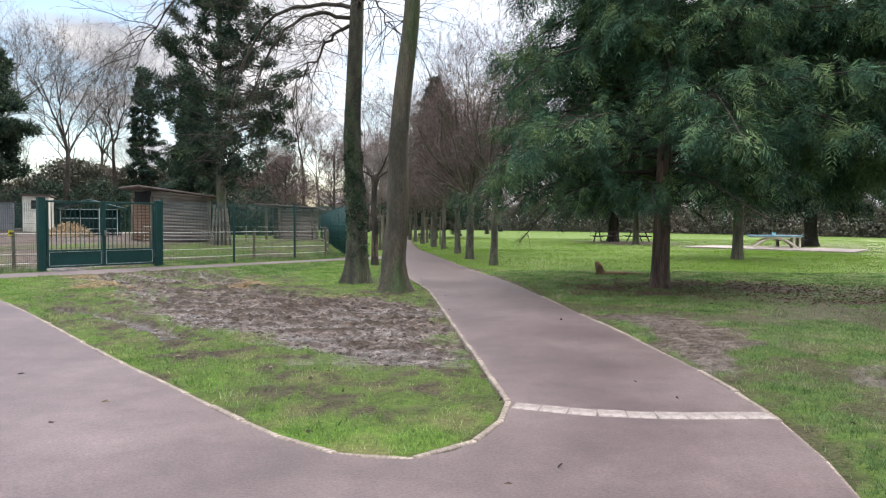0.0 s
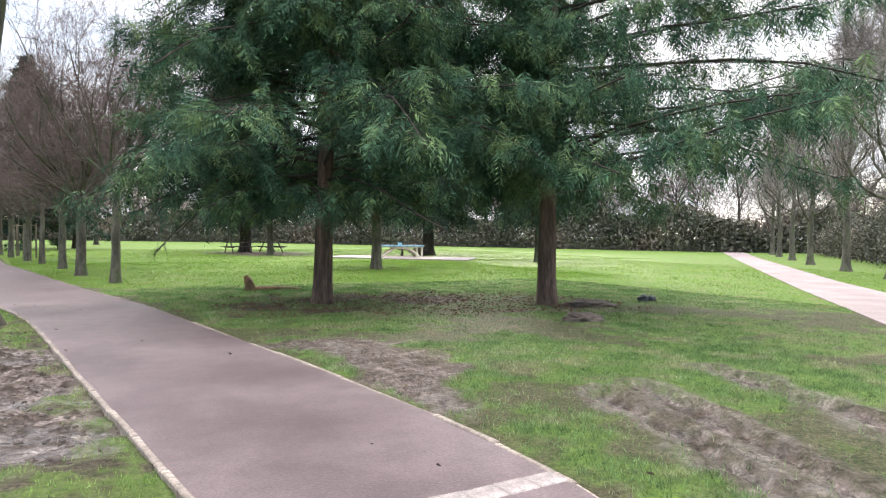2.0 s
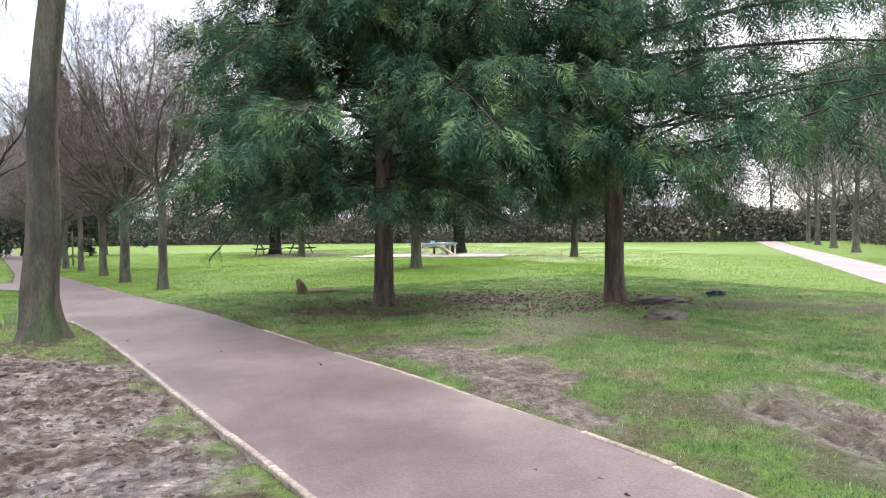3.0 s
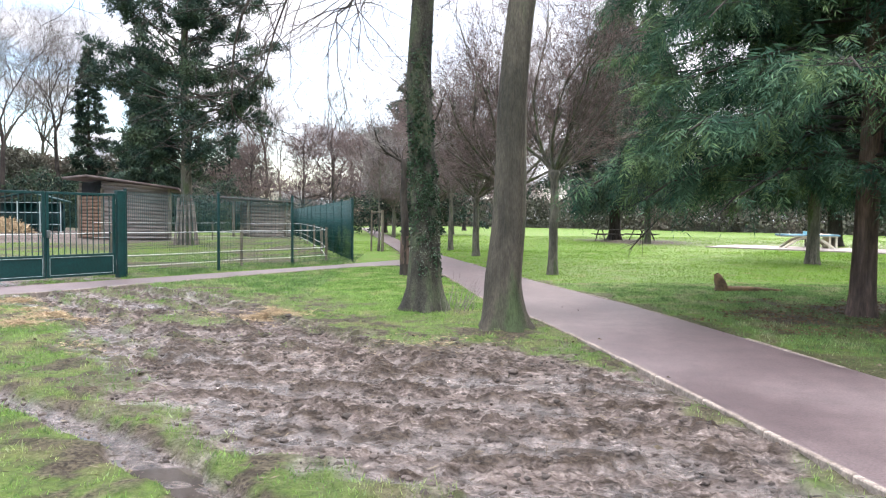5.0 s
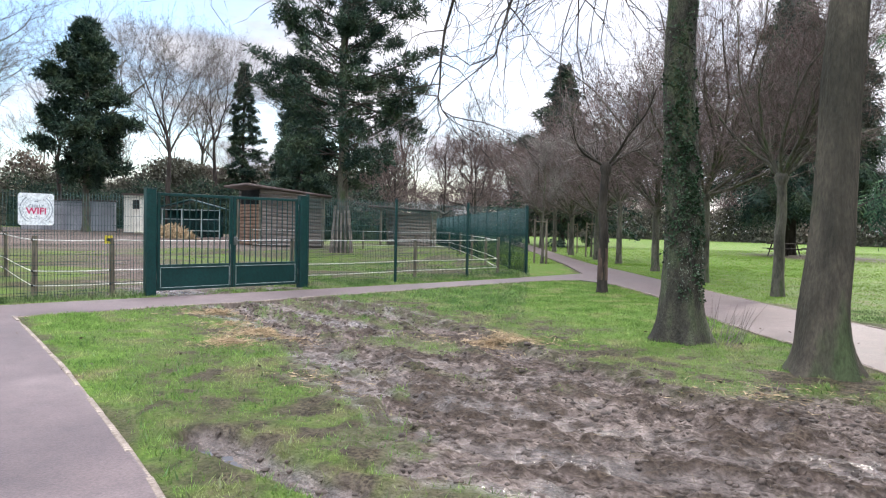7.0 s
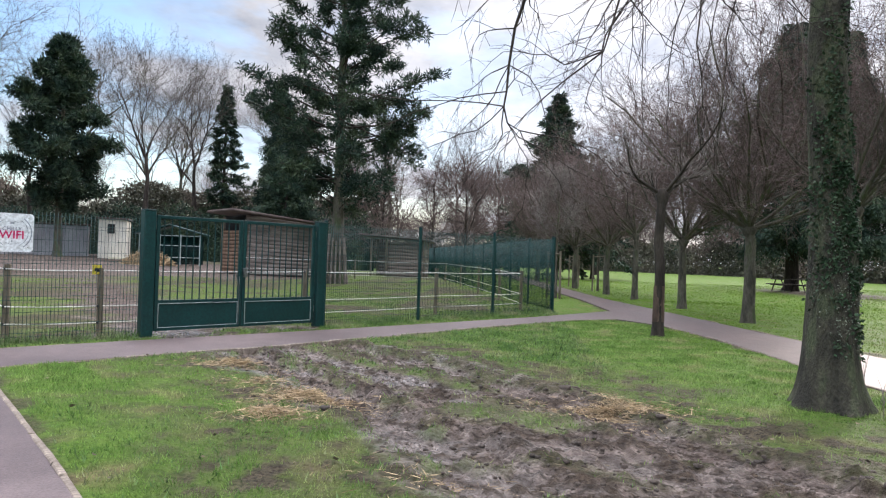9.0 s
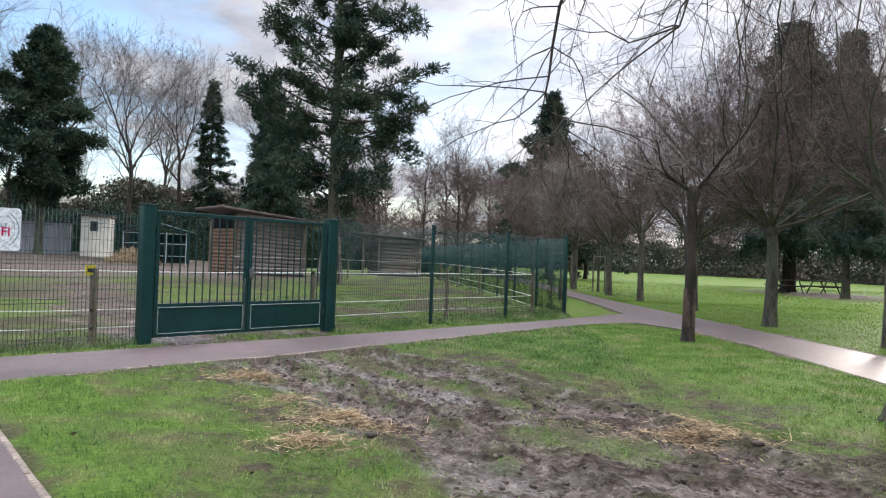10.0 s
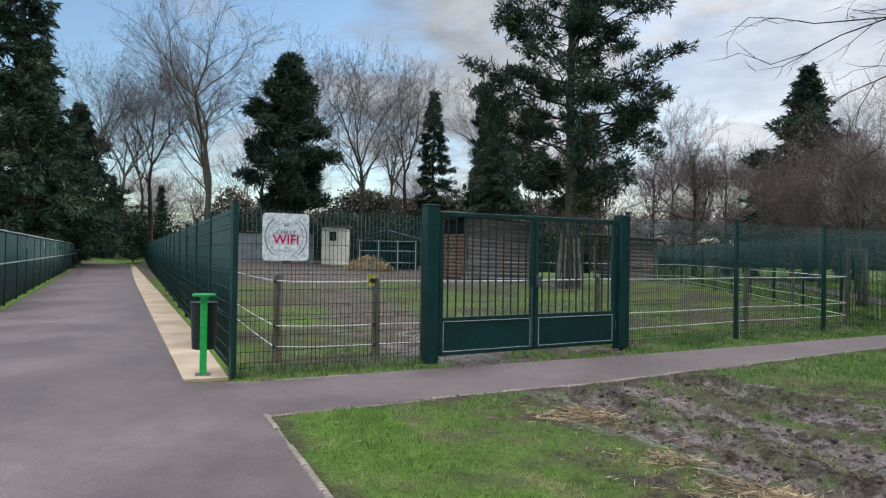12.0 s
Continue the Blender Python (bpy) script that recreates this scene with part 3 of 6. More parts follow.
Z += mud * (1 - 0.55 * rutr) * (np.where(core + tyre > 0.2, churn, (lump - 0.5) * 0.03 + (crumb - 0.5) * 0.018 - 0.01) - tyre * 0.055 + rim * 0.02) + thin * (crumb - 0.5) * 0.05
Z += bank * (0.014 + 0.02 * (crumb - 0.5)) - rut * 0.09 - rutr * 0.075
fine_zone = (X > -12.5) & (X < 8) & (Y > 2) & (Y < 20)
Z = np.where(path_in > 0, -0.05, Z - 0.006 + 0.022 * smooth01(-path_in / 0.4) * fine_zone)
Z = np.where(fine_zone | (path_in > 0) | (path_in < -4), Z, np.minimum(Z, -0.004))
Z = np.where(np.hypot(X, Y - 20) > 160, rise(X, Y), Z)
bed = smooth01((0.52 - streak + (0.5 - lump) * 0.35) / 0.16) * (1 - 0.85 * clump)
wet = np.maximum(mud * bed * (0.35 + 0.65 * smooth01((0.62 - value_noise(X, Y, 0.9, 10)) / 0.2)), np.maximum(rut * smooth01((0.15 + wob * 0.1 - rut_gap) / 0.06), rutr * 0.6 * smooth01((0.5 - crumb) / 0.1)))
wet *= np.where(X > 1.0, 0.35, 1.0) * ((path_in < -0.05) & (Y < 22))
nx, ny = X.shape
idx = np.arange(nx * ny).reshape(nx, ny)
ground_faces = np.stack([idx[:-1, :-1], idx[1:, :-1], idx[1:, 1:], idx[:-1, 1:]], -1).reshape(-1, 4)


def ground_material():
    m = bpy.data.materials.new("lawn_and_mud")
    m.use_nodes = True
    n, l = m.node_tree.nodes, m.node_tree.links
    b = n["Principled BSDF"]
    co = n.new("ShaderNodeTexCoord")

    def tex(scale, detail=4):
        t = n.new("ShaderNodeTexNoise")
        t.inputs["Scale"].default_value, t.inputs["Detail"].default_value = scale, detail
        l.new(co.outputs["Object"], t.inputs["Vector"])
        return t.outputs[0]

    def ramp(fac, a, c, lo=0.35, hi=0.65):
        r = n.new("ShaderNodeValToRGB")
        r.color_ramp.elements[0].position, r.color_ramp.elements[0].color = lo, (*a, 1)
        r.color_ramp.elements[1].position, r.color_ramp.elements[1].color = hi, (*c, 1)
        l.new(fac, r.inputs[0])
        return r.outputs[0]

    def mix(fac, a, c, how="MIX"):
        x = n.new("ShaderNodeMix")
        x.data_type, x.blend_type = "RGBA", how
        l.new(fac, x.inputs[0])
        l.new(a, x.inputs[6])
        l.new(c, x.inputs[7])
        return x.outputs[2]

    def attr(name):
        a = n.new("ShaderNodeAttribute")
        a.attribute_name = name
        return a.outputs["Fac"]

    grass = mix(tex(0.35), ramp(tex(22), (0.050, 0.100, 0.018), (0.124, 0.212, 0.034)), ramp(tex(16), (0.058, 0.104, 0.020), (0.152, 0.228, 0.042)))
    grass = mix(ramp(tex(1.6, 6), (0, 0, 0), (1, 1, 1), 0.52, 0.72), grass, ramp(tex(30), (0.110, 0.100, 0.045), (0.22, 0.20, 0.09)))
    run = n.new("ShaderNodeCombineXYZ")
    for i, (key, k) in enumerate((("along", 3.2), ("across", 11.0))):
        sc = n.new("ShaderNodeMath")
        sc.operation = "MULTIPLY"
        sc.inputs[1].default_value = k
        l.new(attr(key), sc.inputs[0])
        l.new(sc.outputs[0], run.inputs[i])

    def smear(scale, detail):
        t = n.new("ShaderNodeTexNoise")
        t.inputs["Scale"].default_value, t.inputs["Detail"].default_value, t.inputs["Roughness"].default_value = scale, detail, 0.68
        l.new(run.outputs[0], t.inputs["Vector"])
        return t.outputs[0]

    mudc = mix(ramp(tex(38, 6), (0, 0, 0), (1, 1, 1), 0.38, 0.66), ramp(tex(2.2, 8), (0.062, 0.047, 0.040), (0.138, 0.108, 0.093)), ramp(tex(7.0, 8), (0.105, 0.082, 0.071), (0.270, 0.224, 0.198)))
    # ridges and clods: darker brown soil, with their shade added to the colour
    mudc = mix(attr("clump"), mudc, ramp(tex(30, 6), (0.028, 0.020, 0.015), (0.085, 0.064, 0.048)))
    soilc = mix(ramp(tex(40, 4), (0, 0, 0), (1, 1, 1), 0.4, 0.6), ramp(tex(9.0, 8), (0.020, 0.016, 0.012), (0.055, 0.043, 0.031)), ramp(tex(6.0, 8), (0.058, 0.048, 0.032), (0.125, 0.104, 0.070)))
    mudc = mix(ramp(smear(1.9, 9), (1, 1, 1), (0, 0, 0), 0.38, 0.51), mudc, ramp(tex(60, 4), (0.022, 0.016, 0.012), (0.060, 0.045, 0.034)))
    patchy = n.new("ShaderNodeMapRange")
    patchy.inputs["From Min"].default_value, patchy.inputs["From Max"].default_value = 0.33, 0.67
    patchy.inputs["To Min"].default_value, patchy.inputs["To Max"].default_value = 0.60, 1.40
    l.new(tex(8.5, 8), patchy.inputs["Value"])
    mv = n.new("ShaderNodeVectorMath")
    mv.operation = "SCALE"
    l.new(mudc, mv.inputs[0])
    l.new(patchy.outputs[0], mv.inputs["Scale"])
    mudc = mv.outputs[0]
    c = mix(attr("soil"), grass, soilc)
    c = mix(attr("mud"), c, mudc)
    l.new(c, b.inputs["Base Color"])
    r = n.new("ShaderNodeMapRange")
    r.inputs["To Min"].default_value, r.inputs["To Max"].default_value = 0.72, 0.16
    l.new(attr("wet"), r.inputs["Value"])
    l.new(r.outputs[0], b.inputs["Roughness"])
    bp = n.new("ShaderNodeBump")
    bp.inputs["Strength"].default_value, bp.inputs["Distance"].default_value = 1.0, 0.05
    relief = n.new("ShaderNodeMath")
    relief.operation = "ADD"
    l.new(tex(26, 12), relief.inputs[0])
    l.new(smear(1.3, 9), relief.inputs[1])
    l.new(relief.outputs[0], bp.inputs["Height"])
    l.new(bp.outputs[0], b.inputs["Normal"])
    sp = n.new("ShaderNodeMapRange")
    sp.inputs["To Min"].default_value, sp.inputs["To Max"].default_value = 0.08, 0.8
    l.new(attr("wet"), sp.inputs["Value"])
    l.new(sp.outputs[0], b.inputs["Specular IOR Level"])
    return m


ground = tagged(new("ground", raw_mesh("ground", np.stack([X, Y, Z], -1).reshape(-1, 3), ground_faces, ground_material(), True)),
                "park lawn with churned wet brown mud patches", "ground", kind="structure")
for key, values in (("mud", mud), ("soil", soil), ("wet", wet), ("clump", clump * mud), ("along", U), ("across", W)):
    a = ground.data.attributes.new(key, "FLOAT", "POINT")
    a.data.foreach_set("value", values.astype(np.float32).ravel())


# ---- paths, edging and slabs ----
def sheet(name, outline, z, mat, label, holes=(), category="path"):
    """A flat paved sheet over an outline, with holes, and a skirt below it."""
    cu = bpy.data.curves.new(name, "CURVE")
    cu.dimensions, cu.fill_mode, cu.extrude = "2D", "BOTH", 0.02
    for pts in (outline, *holes):
        sp = cu.splines.new("POLY")
        sp.points.add(len(pts) - 1)
        for p, (x, y) in zip(sp.points, pts):
            p.co = (x, y, 0, 1)
        sp.use_cyclic_u = True
    tmp = bpy.data.objects.new(name, cu)
    scene.collection.objects.link(tmp)
    me = bpy.data.meshes.new_from_object(tmp.evaluated_get(bpy.context.evaluated_depsgraph_get()))
    bpy.data.objects.remove(tmp)
    me.materials.clear()
    me.materials.append(mat)
    ob = new(name, me)
    ob.location.z = z - 0.02
    return tagged(ob, label, category, kind="structure")


path = sheet("path", PATHS, 0.012, M_PATH, "damp mauve-red tarmac park path", [ISLAND])
far_path = sheet("path_far", FAR_PATH, 0.014, M_FARPATH, "pale pinkish gravel path across the park")
sand = sheet("sand_strip", [(-12.78, 16.28), (-12.46, 16.60), (-15.1, 19.2), (-22.2, 26.0), (-43.2, 46.0), (-68.0, 69.6), (-67.5, 68.8), (-30.8, 33.4), (-18.7, 21.9)], 0.03, M_SAND,
             "pale compacted sand strip beside the fence", category="verge")


def along(points, step):
    """Even places along a chain: (x, y, heading)."""
    p = np.asarray(points, float)
    seg = np.hypot(*np.diff(p, axis=0).T)
    s = np.concatenate([[0], np.cumsum(seg)])
    n = max(1, int(round(s[-1] / step)))
    out = []
    for i in range(n):
        a, b = s[-1] * i / n, s[-1] * (i + 1) / n
        x1, y1 = np.interp(a, s, p[:, 0]), np.interp(a, s, p[:, 1])
        x2, y2 = np.interp(b, s, p[:, 0]), np.interp(b, s, p[:, 1])
        out.append(((x1 + x2) / 2, (y1 + y2) / 2, math.atan2(y2 - y1, x2 - x1), math.hypot(x2 - x1, y2 - y1)))
    return out


# ---- trees ----
def trunk_tube(q, pts, radii, sides=18, flare=0.55, seed=0, lobes=4, rings=34):
    """A trunk with a flared, lobed foot and an uneven girth."""
    pts = np.asarray(pts, float)
    t = np.linspace(0, 1, rings) ** 1.5 * (len(pts) - 1)
    p = np.stack([np.interp(t, range(len(pts)), pts[:, i]) for i in range(3)], 1)
    for _ in range(rings // 17):
        p[1:-1] = (p[:-2] + 2 * p[1:-1] + p[2:]) / 4
    r = np.interp(t, range(len(pts)), radii)
    rng = np.random.RandomState(seed)
    th = np.linspace(0, 2 * np.pi, sides, endpoint=False)
    h = p[:, 2] - p[0, 2]
    foot = np.exp(-h / 0.26)[:, None]
    rough = 1 + (0.004 if rings > 40 else 0.012) * rng.normal(size=(len(p), sides)) + 0.04 * rng.normal(size=(1, sides)) + 0.05 * np.sin(th * 3 + 2 * h[:, None] + seed)
    rr = r[:, None] * rough * (1 + flare * foot * (1 + 0.45 * np.cos(lobes * th + seed))[None])
    q.tube(p, rr, sides)


def twigs(q, p, d, length, r, rng, bend=0.25):
    """Many thin three-sided twigs at once, each bent once."""
    p, d = np.asarray(p, float), np.asarray(d, float)
    d = d / (np.linalg.norm(d, axis=1)[:, None] + 1e-9)
    length = np.broadcast_to(length, len(p))[:, None]
    r = np.broadcast_to(r, len(p))
    a = np.cross(d, rng.normal(size=d.shape))
    a /= np.linalg.norm(a, axis=1)[:, None] + 1e-9
    b = np.cross(d, a)
    mid = p + d * length * 0.5 + a * length * bend * rng.uniform(-0.4, 0.4, (len(p), 1))
    tip = p + d * length + b * length * bend * rng.uniform(-0.6, 0.6, (len(p), 1))
    rows = []
    for c, k in ((p, 1.0), (mid, 0.75), (tip, 0.25)):
        for th in (0, 2.094, 4.189):
            rows.append(c + (a * math.cos(th) + b * math.sin(th)) * (r * k)[:, None])
    v = np.stack(rows, 1)
    f = np.array([(i * 3 + j, i * 3 + (j + 1) % 3, i * 3 + 3 + (j + 1) % 3, i * 3 + 3 + j) for i in range(2) for j in range(3)])
    q.add(v, f[None] + np.arange(len(p))[:, None, None] * 9)
    return mid, tip, d


def limb(q, rng, start, d, length, r, sides=5, up=0.1, wander=0.18, n=6, taper=0.3):
    """One wandering, tapering limb; returns its points and directions."""
    p, d = np.array(start, float), np.array(d, float)
    pts, dirs = [p.copy()], [d / np.linalg.norm(d)]
    for _ in range(n):
        d = d / np.linalg.norm(d) + rng.normal(size=3) * wander + np.array([0, 0, up])
        d /= np.linalg.norm(d)
        p = p + d * length / n
        pts.append(p.copy())
        dirs.append(d.copy())
    q.tube(pts, np.linspace(r, r * taper, n + 1), sides)
    return np.array(pts), np.array(dirs)


def spread_dirs(rng, base, k, angle):
    """k directions spread round each base direction."""
    base = np.repeat(base, k, 0)
    v = base + rng.normal(size=base.shape) * angle
    return v / (np.linalg.norm(v, axis=1)[:, None] + 1e-9)


def bare_tree(name, seed, height, r, clear, limbs, reach, up, twig_n, twig_len, bark, twig_mat, label, category="tree", trunk_pts=None, pollard=False, limb_angle=0.9, twig_r=0.006, group="", droop=0.0, hanging=(), crown_bark=None, light=False, haze=0, lean=(0.25, 1.1)):
    """A leafless tree: trunk, limbs with branches, and fine twigs."""
    rng = np.random.RandomState(seed)
    ob = thing(name, (0, 0, 0), label, category, group)
    q = Quads()
    top = clear if pollard else height
    even = trunk_pts is None
    if trunk_pts is None:
        trunk_pts = [(0, 0, -0.08)] + [(rng.normal() * 0.012 * top * i / 6, rng.normal() * 0.012 * top * i / 6, top * i / 6) for i in range(1, 7)]
    tp = np.array(trunk_pts, float)
    radii = np.linspace(r, r * (0.8 if pollard else 0.15), len(tp)) if even else r * (1 - 0.85 * np.clip(tp[:, 2] / height, 0, 1) ** 0.65)
    trunk_tube(q, tp, radii, 26 if hanging or crown_bark else 14, 0.8 if not pollard else 0.4, seed, 5, 80 if crown_bark else 30)
    if pollard:
        q.tube([tp[-1] - (0, 0, 0.18), tp[-1], tp[-1] + (0, 0, 0.14)], [r * 0.8, r * 1.35, r * 0.7], 10)
    part("trunk", q, bark, ob, smooth=True)
    ql, qt = Quads(), Quads()
    ends_p, ends_d = [], []
    zs = np.linspace(0, 1, limbs)
    for i in range(limbs):
        f = zs[i]
        h = clear + (0 if pollard else (height * 0.86 - clear) * f)
        k = np.searchsorted(tp[:, 2], h)
        k = min(max(k, 1), len(tp) - 1)
        w = (h - tp[k - 1, 2]) / (tp[k, 2] - tp[k - 1, 2] + 1e-9)
        start = tp[k - 1] * (1 - w) + tp[k] * min(w, 1)
        az = i * 2.4 + rng.uniform(-0.5, 0.5)
        el = rng.uniform(*lean) if pollard else rng.uniform(0.15, 0.6) + 0.5 * f
        el *= limb_angle
        d = np.array([math.cos(az) * math.cos(el), math.sin(az) * math.cos(el), math.sin(el)])
        ln = (height - clear) * rng.uniform(0.6, 1.08) if pollard else reach * (1 - 0.65 * f) * rng.uniform(0.75, 1.15)
        lr = r * (0.36 if pollard else 0.42 * (1 - 0.6 * f))
        pts, dirs = limb(ql, rng, start, d, ln, lr, 6, up, 0.16, 7)
        for j in range(1, 8):
            for _ in range(1 if light else 2 if j < 7 else 3):
                dd = spread_dirs(rng, dirs[j:j + 1], 1, 0.55)[0]
                p2, d2 = limb(ql, rng, pts[j], dd, ln * rng.uniform(0.22, 0.42), lr * 0.34 * (1.15 - j / 9), 4, up * 0.8 - droop, 0.2, 4)
                ends_p.append(p2[1:])
                ends_d.append(d2[1:])
    for chain in hanging:
        c = np.array(chain, float)
        t = np.linspace(0, len(c) - 1, 16)
        c = np.stack([np.interp(t, range(len(c)), c[:, i]) for i in range(3)], 1)
        for _ in range(3):
            c[1:-1] = (c[:-2] + 2 * c[1:-1] + c[2:]) / 4
        c[1:] += rng.normal(size=c[1:].shape) * 0.035
        ql.tube(c, np.linspace(0.050, 0.008, 16), 6)
        dirs = np.gradient(c, axis=0)
        dirs /= np.linalg.norm(dirs, axis=1)[:, None]
        for j in range(3, 16):
            for _ in range(2 + j % 2):
                dd = spread_dirs(rng, dirs[j:j + 1] * (1, 1, 0.5), 1, 0.8)[0]
                p2, d2 = limb(ql, rng, c[j], dd, rng.uniform(0.7, 2.1), 0.010, 4, -0.08, 0.22, 6)
                ends_p.append(p2[2:])
                ends_d.append(d2[2:])
    part("crown", ql, crown_bark or bark, ob, smooth=True)
    ep, ed = np.concatenate(ends_p), np.concatenate(ends_d)
    if light:
        ep, ed = ep[1::2], ed[1::2]
    k = max(1, twig_n // len(ep) // 3)
    d1 = spread_dirs(rng, ed, k, 0.55) + np.array([0, 0, 0.1 - droop])
    mid, tip, dd = twigs(qt, np.repeat(ep, k, 0), d1, twig_len * rng.uniform(0.6, 1.2, len(d1)), twig_r, rng)
    d2 = spread_dirs(rng, dd, 2, 0.5) + np.array([0, 0, 0.1 - droop])
    mid, tip, dd = twigs(qt, np.concatenate([mid, tip]), np.concatenate([d2[::2], d2[1::2]]), twig_len * 0.6 * rng.uniform(0.5, 1.2, len(mid) * 2), twig_r * 0.7, rng)
    if haze:
        # the finest shoots
        hd = spread_dirs(rng, dd, haze, 0.6)
        at = np.repeat(mid, haze, 0) + np.repeat(tip - mid, haze, 0) * rng.uniform(-0.6, 1.0, (len(hd), 1))
        qt.leaves(at, hd, twig_len * rng.uniform(0.4, 0.9, len(hd)), twig_r * 0.55, rng)
    tagged(part("twig_mass", qt, twig_mat, ob), kind="stuff")
    return ob


def forked_tree(name, seed, height, r, clear, spread, levels, twig_len, bark, twig_mat, label, twig_r=0.009, k_twigs=4, rise_up=0.05, group=""):
    """A leafless tree whose trunk forks again and again into a rounded crown."""
    rng = np.random.RandomState(seed)
    ob = thing(name, (0, 0, 0), label, "tree", group)
    q, ql, qt = Quads(), Quads(), Quads()
    tp = [(0, 0, -0.08)] + [(rng.normal() * 0.010 * clear * i / 5, rng.normal() * 0.010 * clear * i / 5, clear * i / 5) for i in range(1, 6)]
    trunk_tube(q, tp, np.linspace(r, r * 0.74, 6), 12, 0.5, seed, 5, 24)
    part("trunk", q, bark, ob, smooth=True)
    first = (height - clear) / sum(0.80 ** i for i in range(levels)) * 1.06
    ends_p, ends_d = [], []
    stack = [(np.array(tp[-1]), np.array([0, 0, 1.0]), first, r * 0.74, 0)]
    while stack:
        p, d, ln, rad, lev = stack.pop()
        pts, dirs = limb(ql, rng, p, d, ln, rad, max(4, 7 - lev), rise_up * 0.5, 0.09 + 0.02 * lev, 4, 0.62)
        if lev >= 2:
            ends_p.append(pts[1:])
            ends_d.append(dirs[1:])
        if lev + 1 >= levels:
            continue
        az = rng.uniform(0, 6.283)
        kids = (3 if lev < 2 else 2) + (rng.uniform() < 0.35)
        for i in range(kids):
            a = az + 6.283 * i / kids + rng.uniform(-0.5, 0.5)
            out = np.array([math.cos(a), math.sin(a), 0.0]) * spread * rng.uniform(0.5, 1.35)
            nd = dirs[-1] + out + np.array([0, 0, rise_up])
            stack.append((pts[-1], nd / np.linalg.norm(nd), ln * rng.uniform(0.68, 0.92), rad * 0.62 * rng.uniform(0.62, 0.95), lev + 1))
        for _ in range(2 if lev < 2 else 1):
            a = rng.uniform(0, 6.283)
            nd = dirs[2] + np.array([math.cos(a), math.sin(a), 0.1]) * 0.8
            stack.append((pts[2], nd / np.linalg.norm(nd), ln * 0.62, rad * 0.34, min(lev + 2, levels - 1)))
    part("crown", ql, bark, ob, smooth=True)
    ep, ed = np.concatenate(ends_p), np.concatenate(ends_d)
    d1 = spread_dirs(rng, ed, k_twigs, 0.5) + np.array([0, 0, 0.12])
    mid, tip, dd = twigs(qt, np.repeat(ep, k_twigs, 0), d1, twig_len * rng.uniform(0.5, 1.2, len(d1)), twig_r, rng)
    hd = spread_dirs(rng, dd, 3, 0.55)
    at = np.repeat(mid, 3, 0) + np.repeat(tip - mid, 3, 0) * rng.uniform(-0.5, 1.0, (len(hd), 1))
    qt.leaves(at, hd, twig_len * rng.uniform(0.3, 0.8, len(hd)), twig_r * 0.6, rng)
    tagged(part("twig_mass", qt, twig_mat, ob), kind="stuff")
    return ob


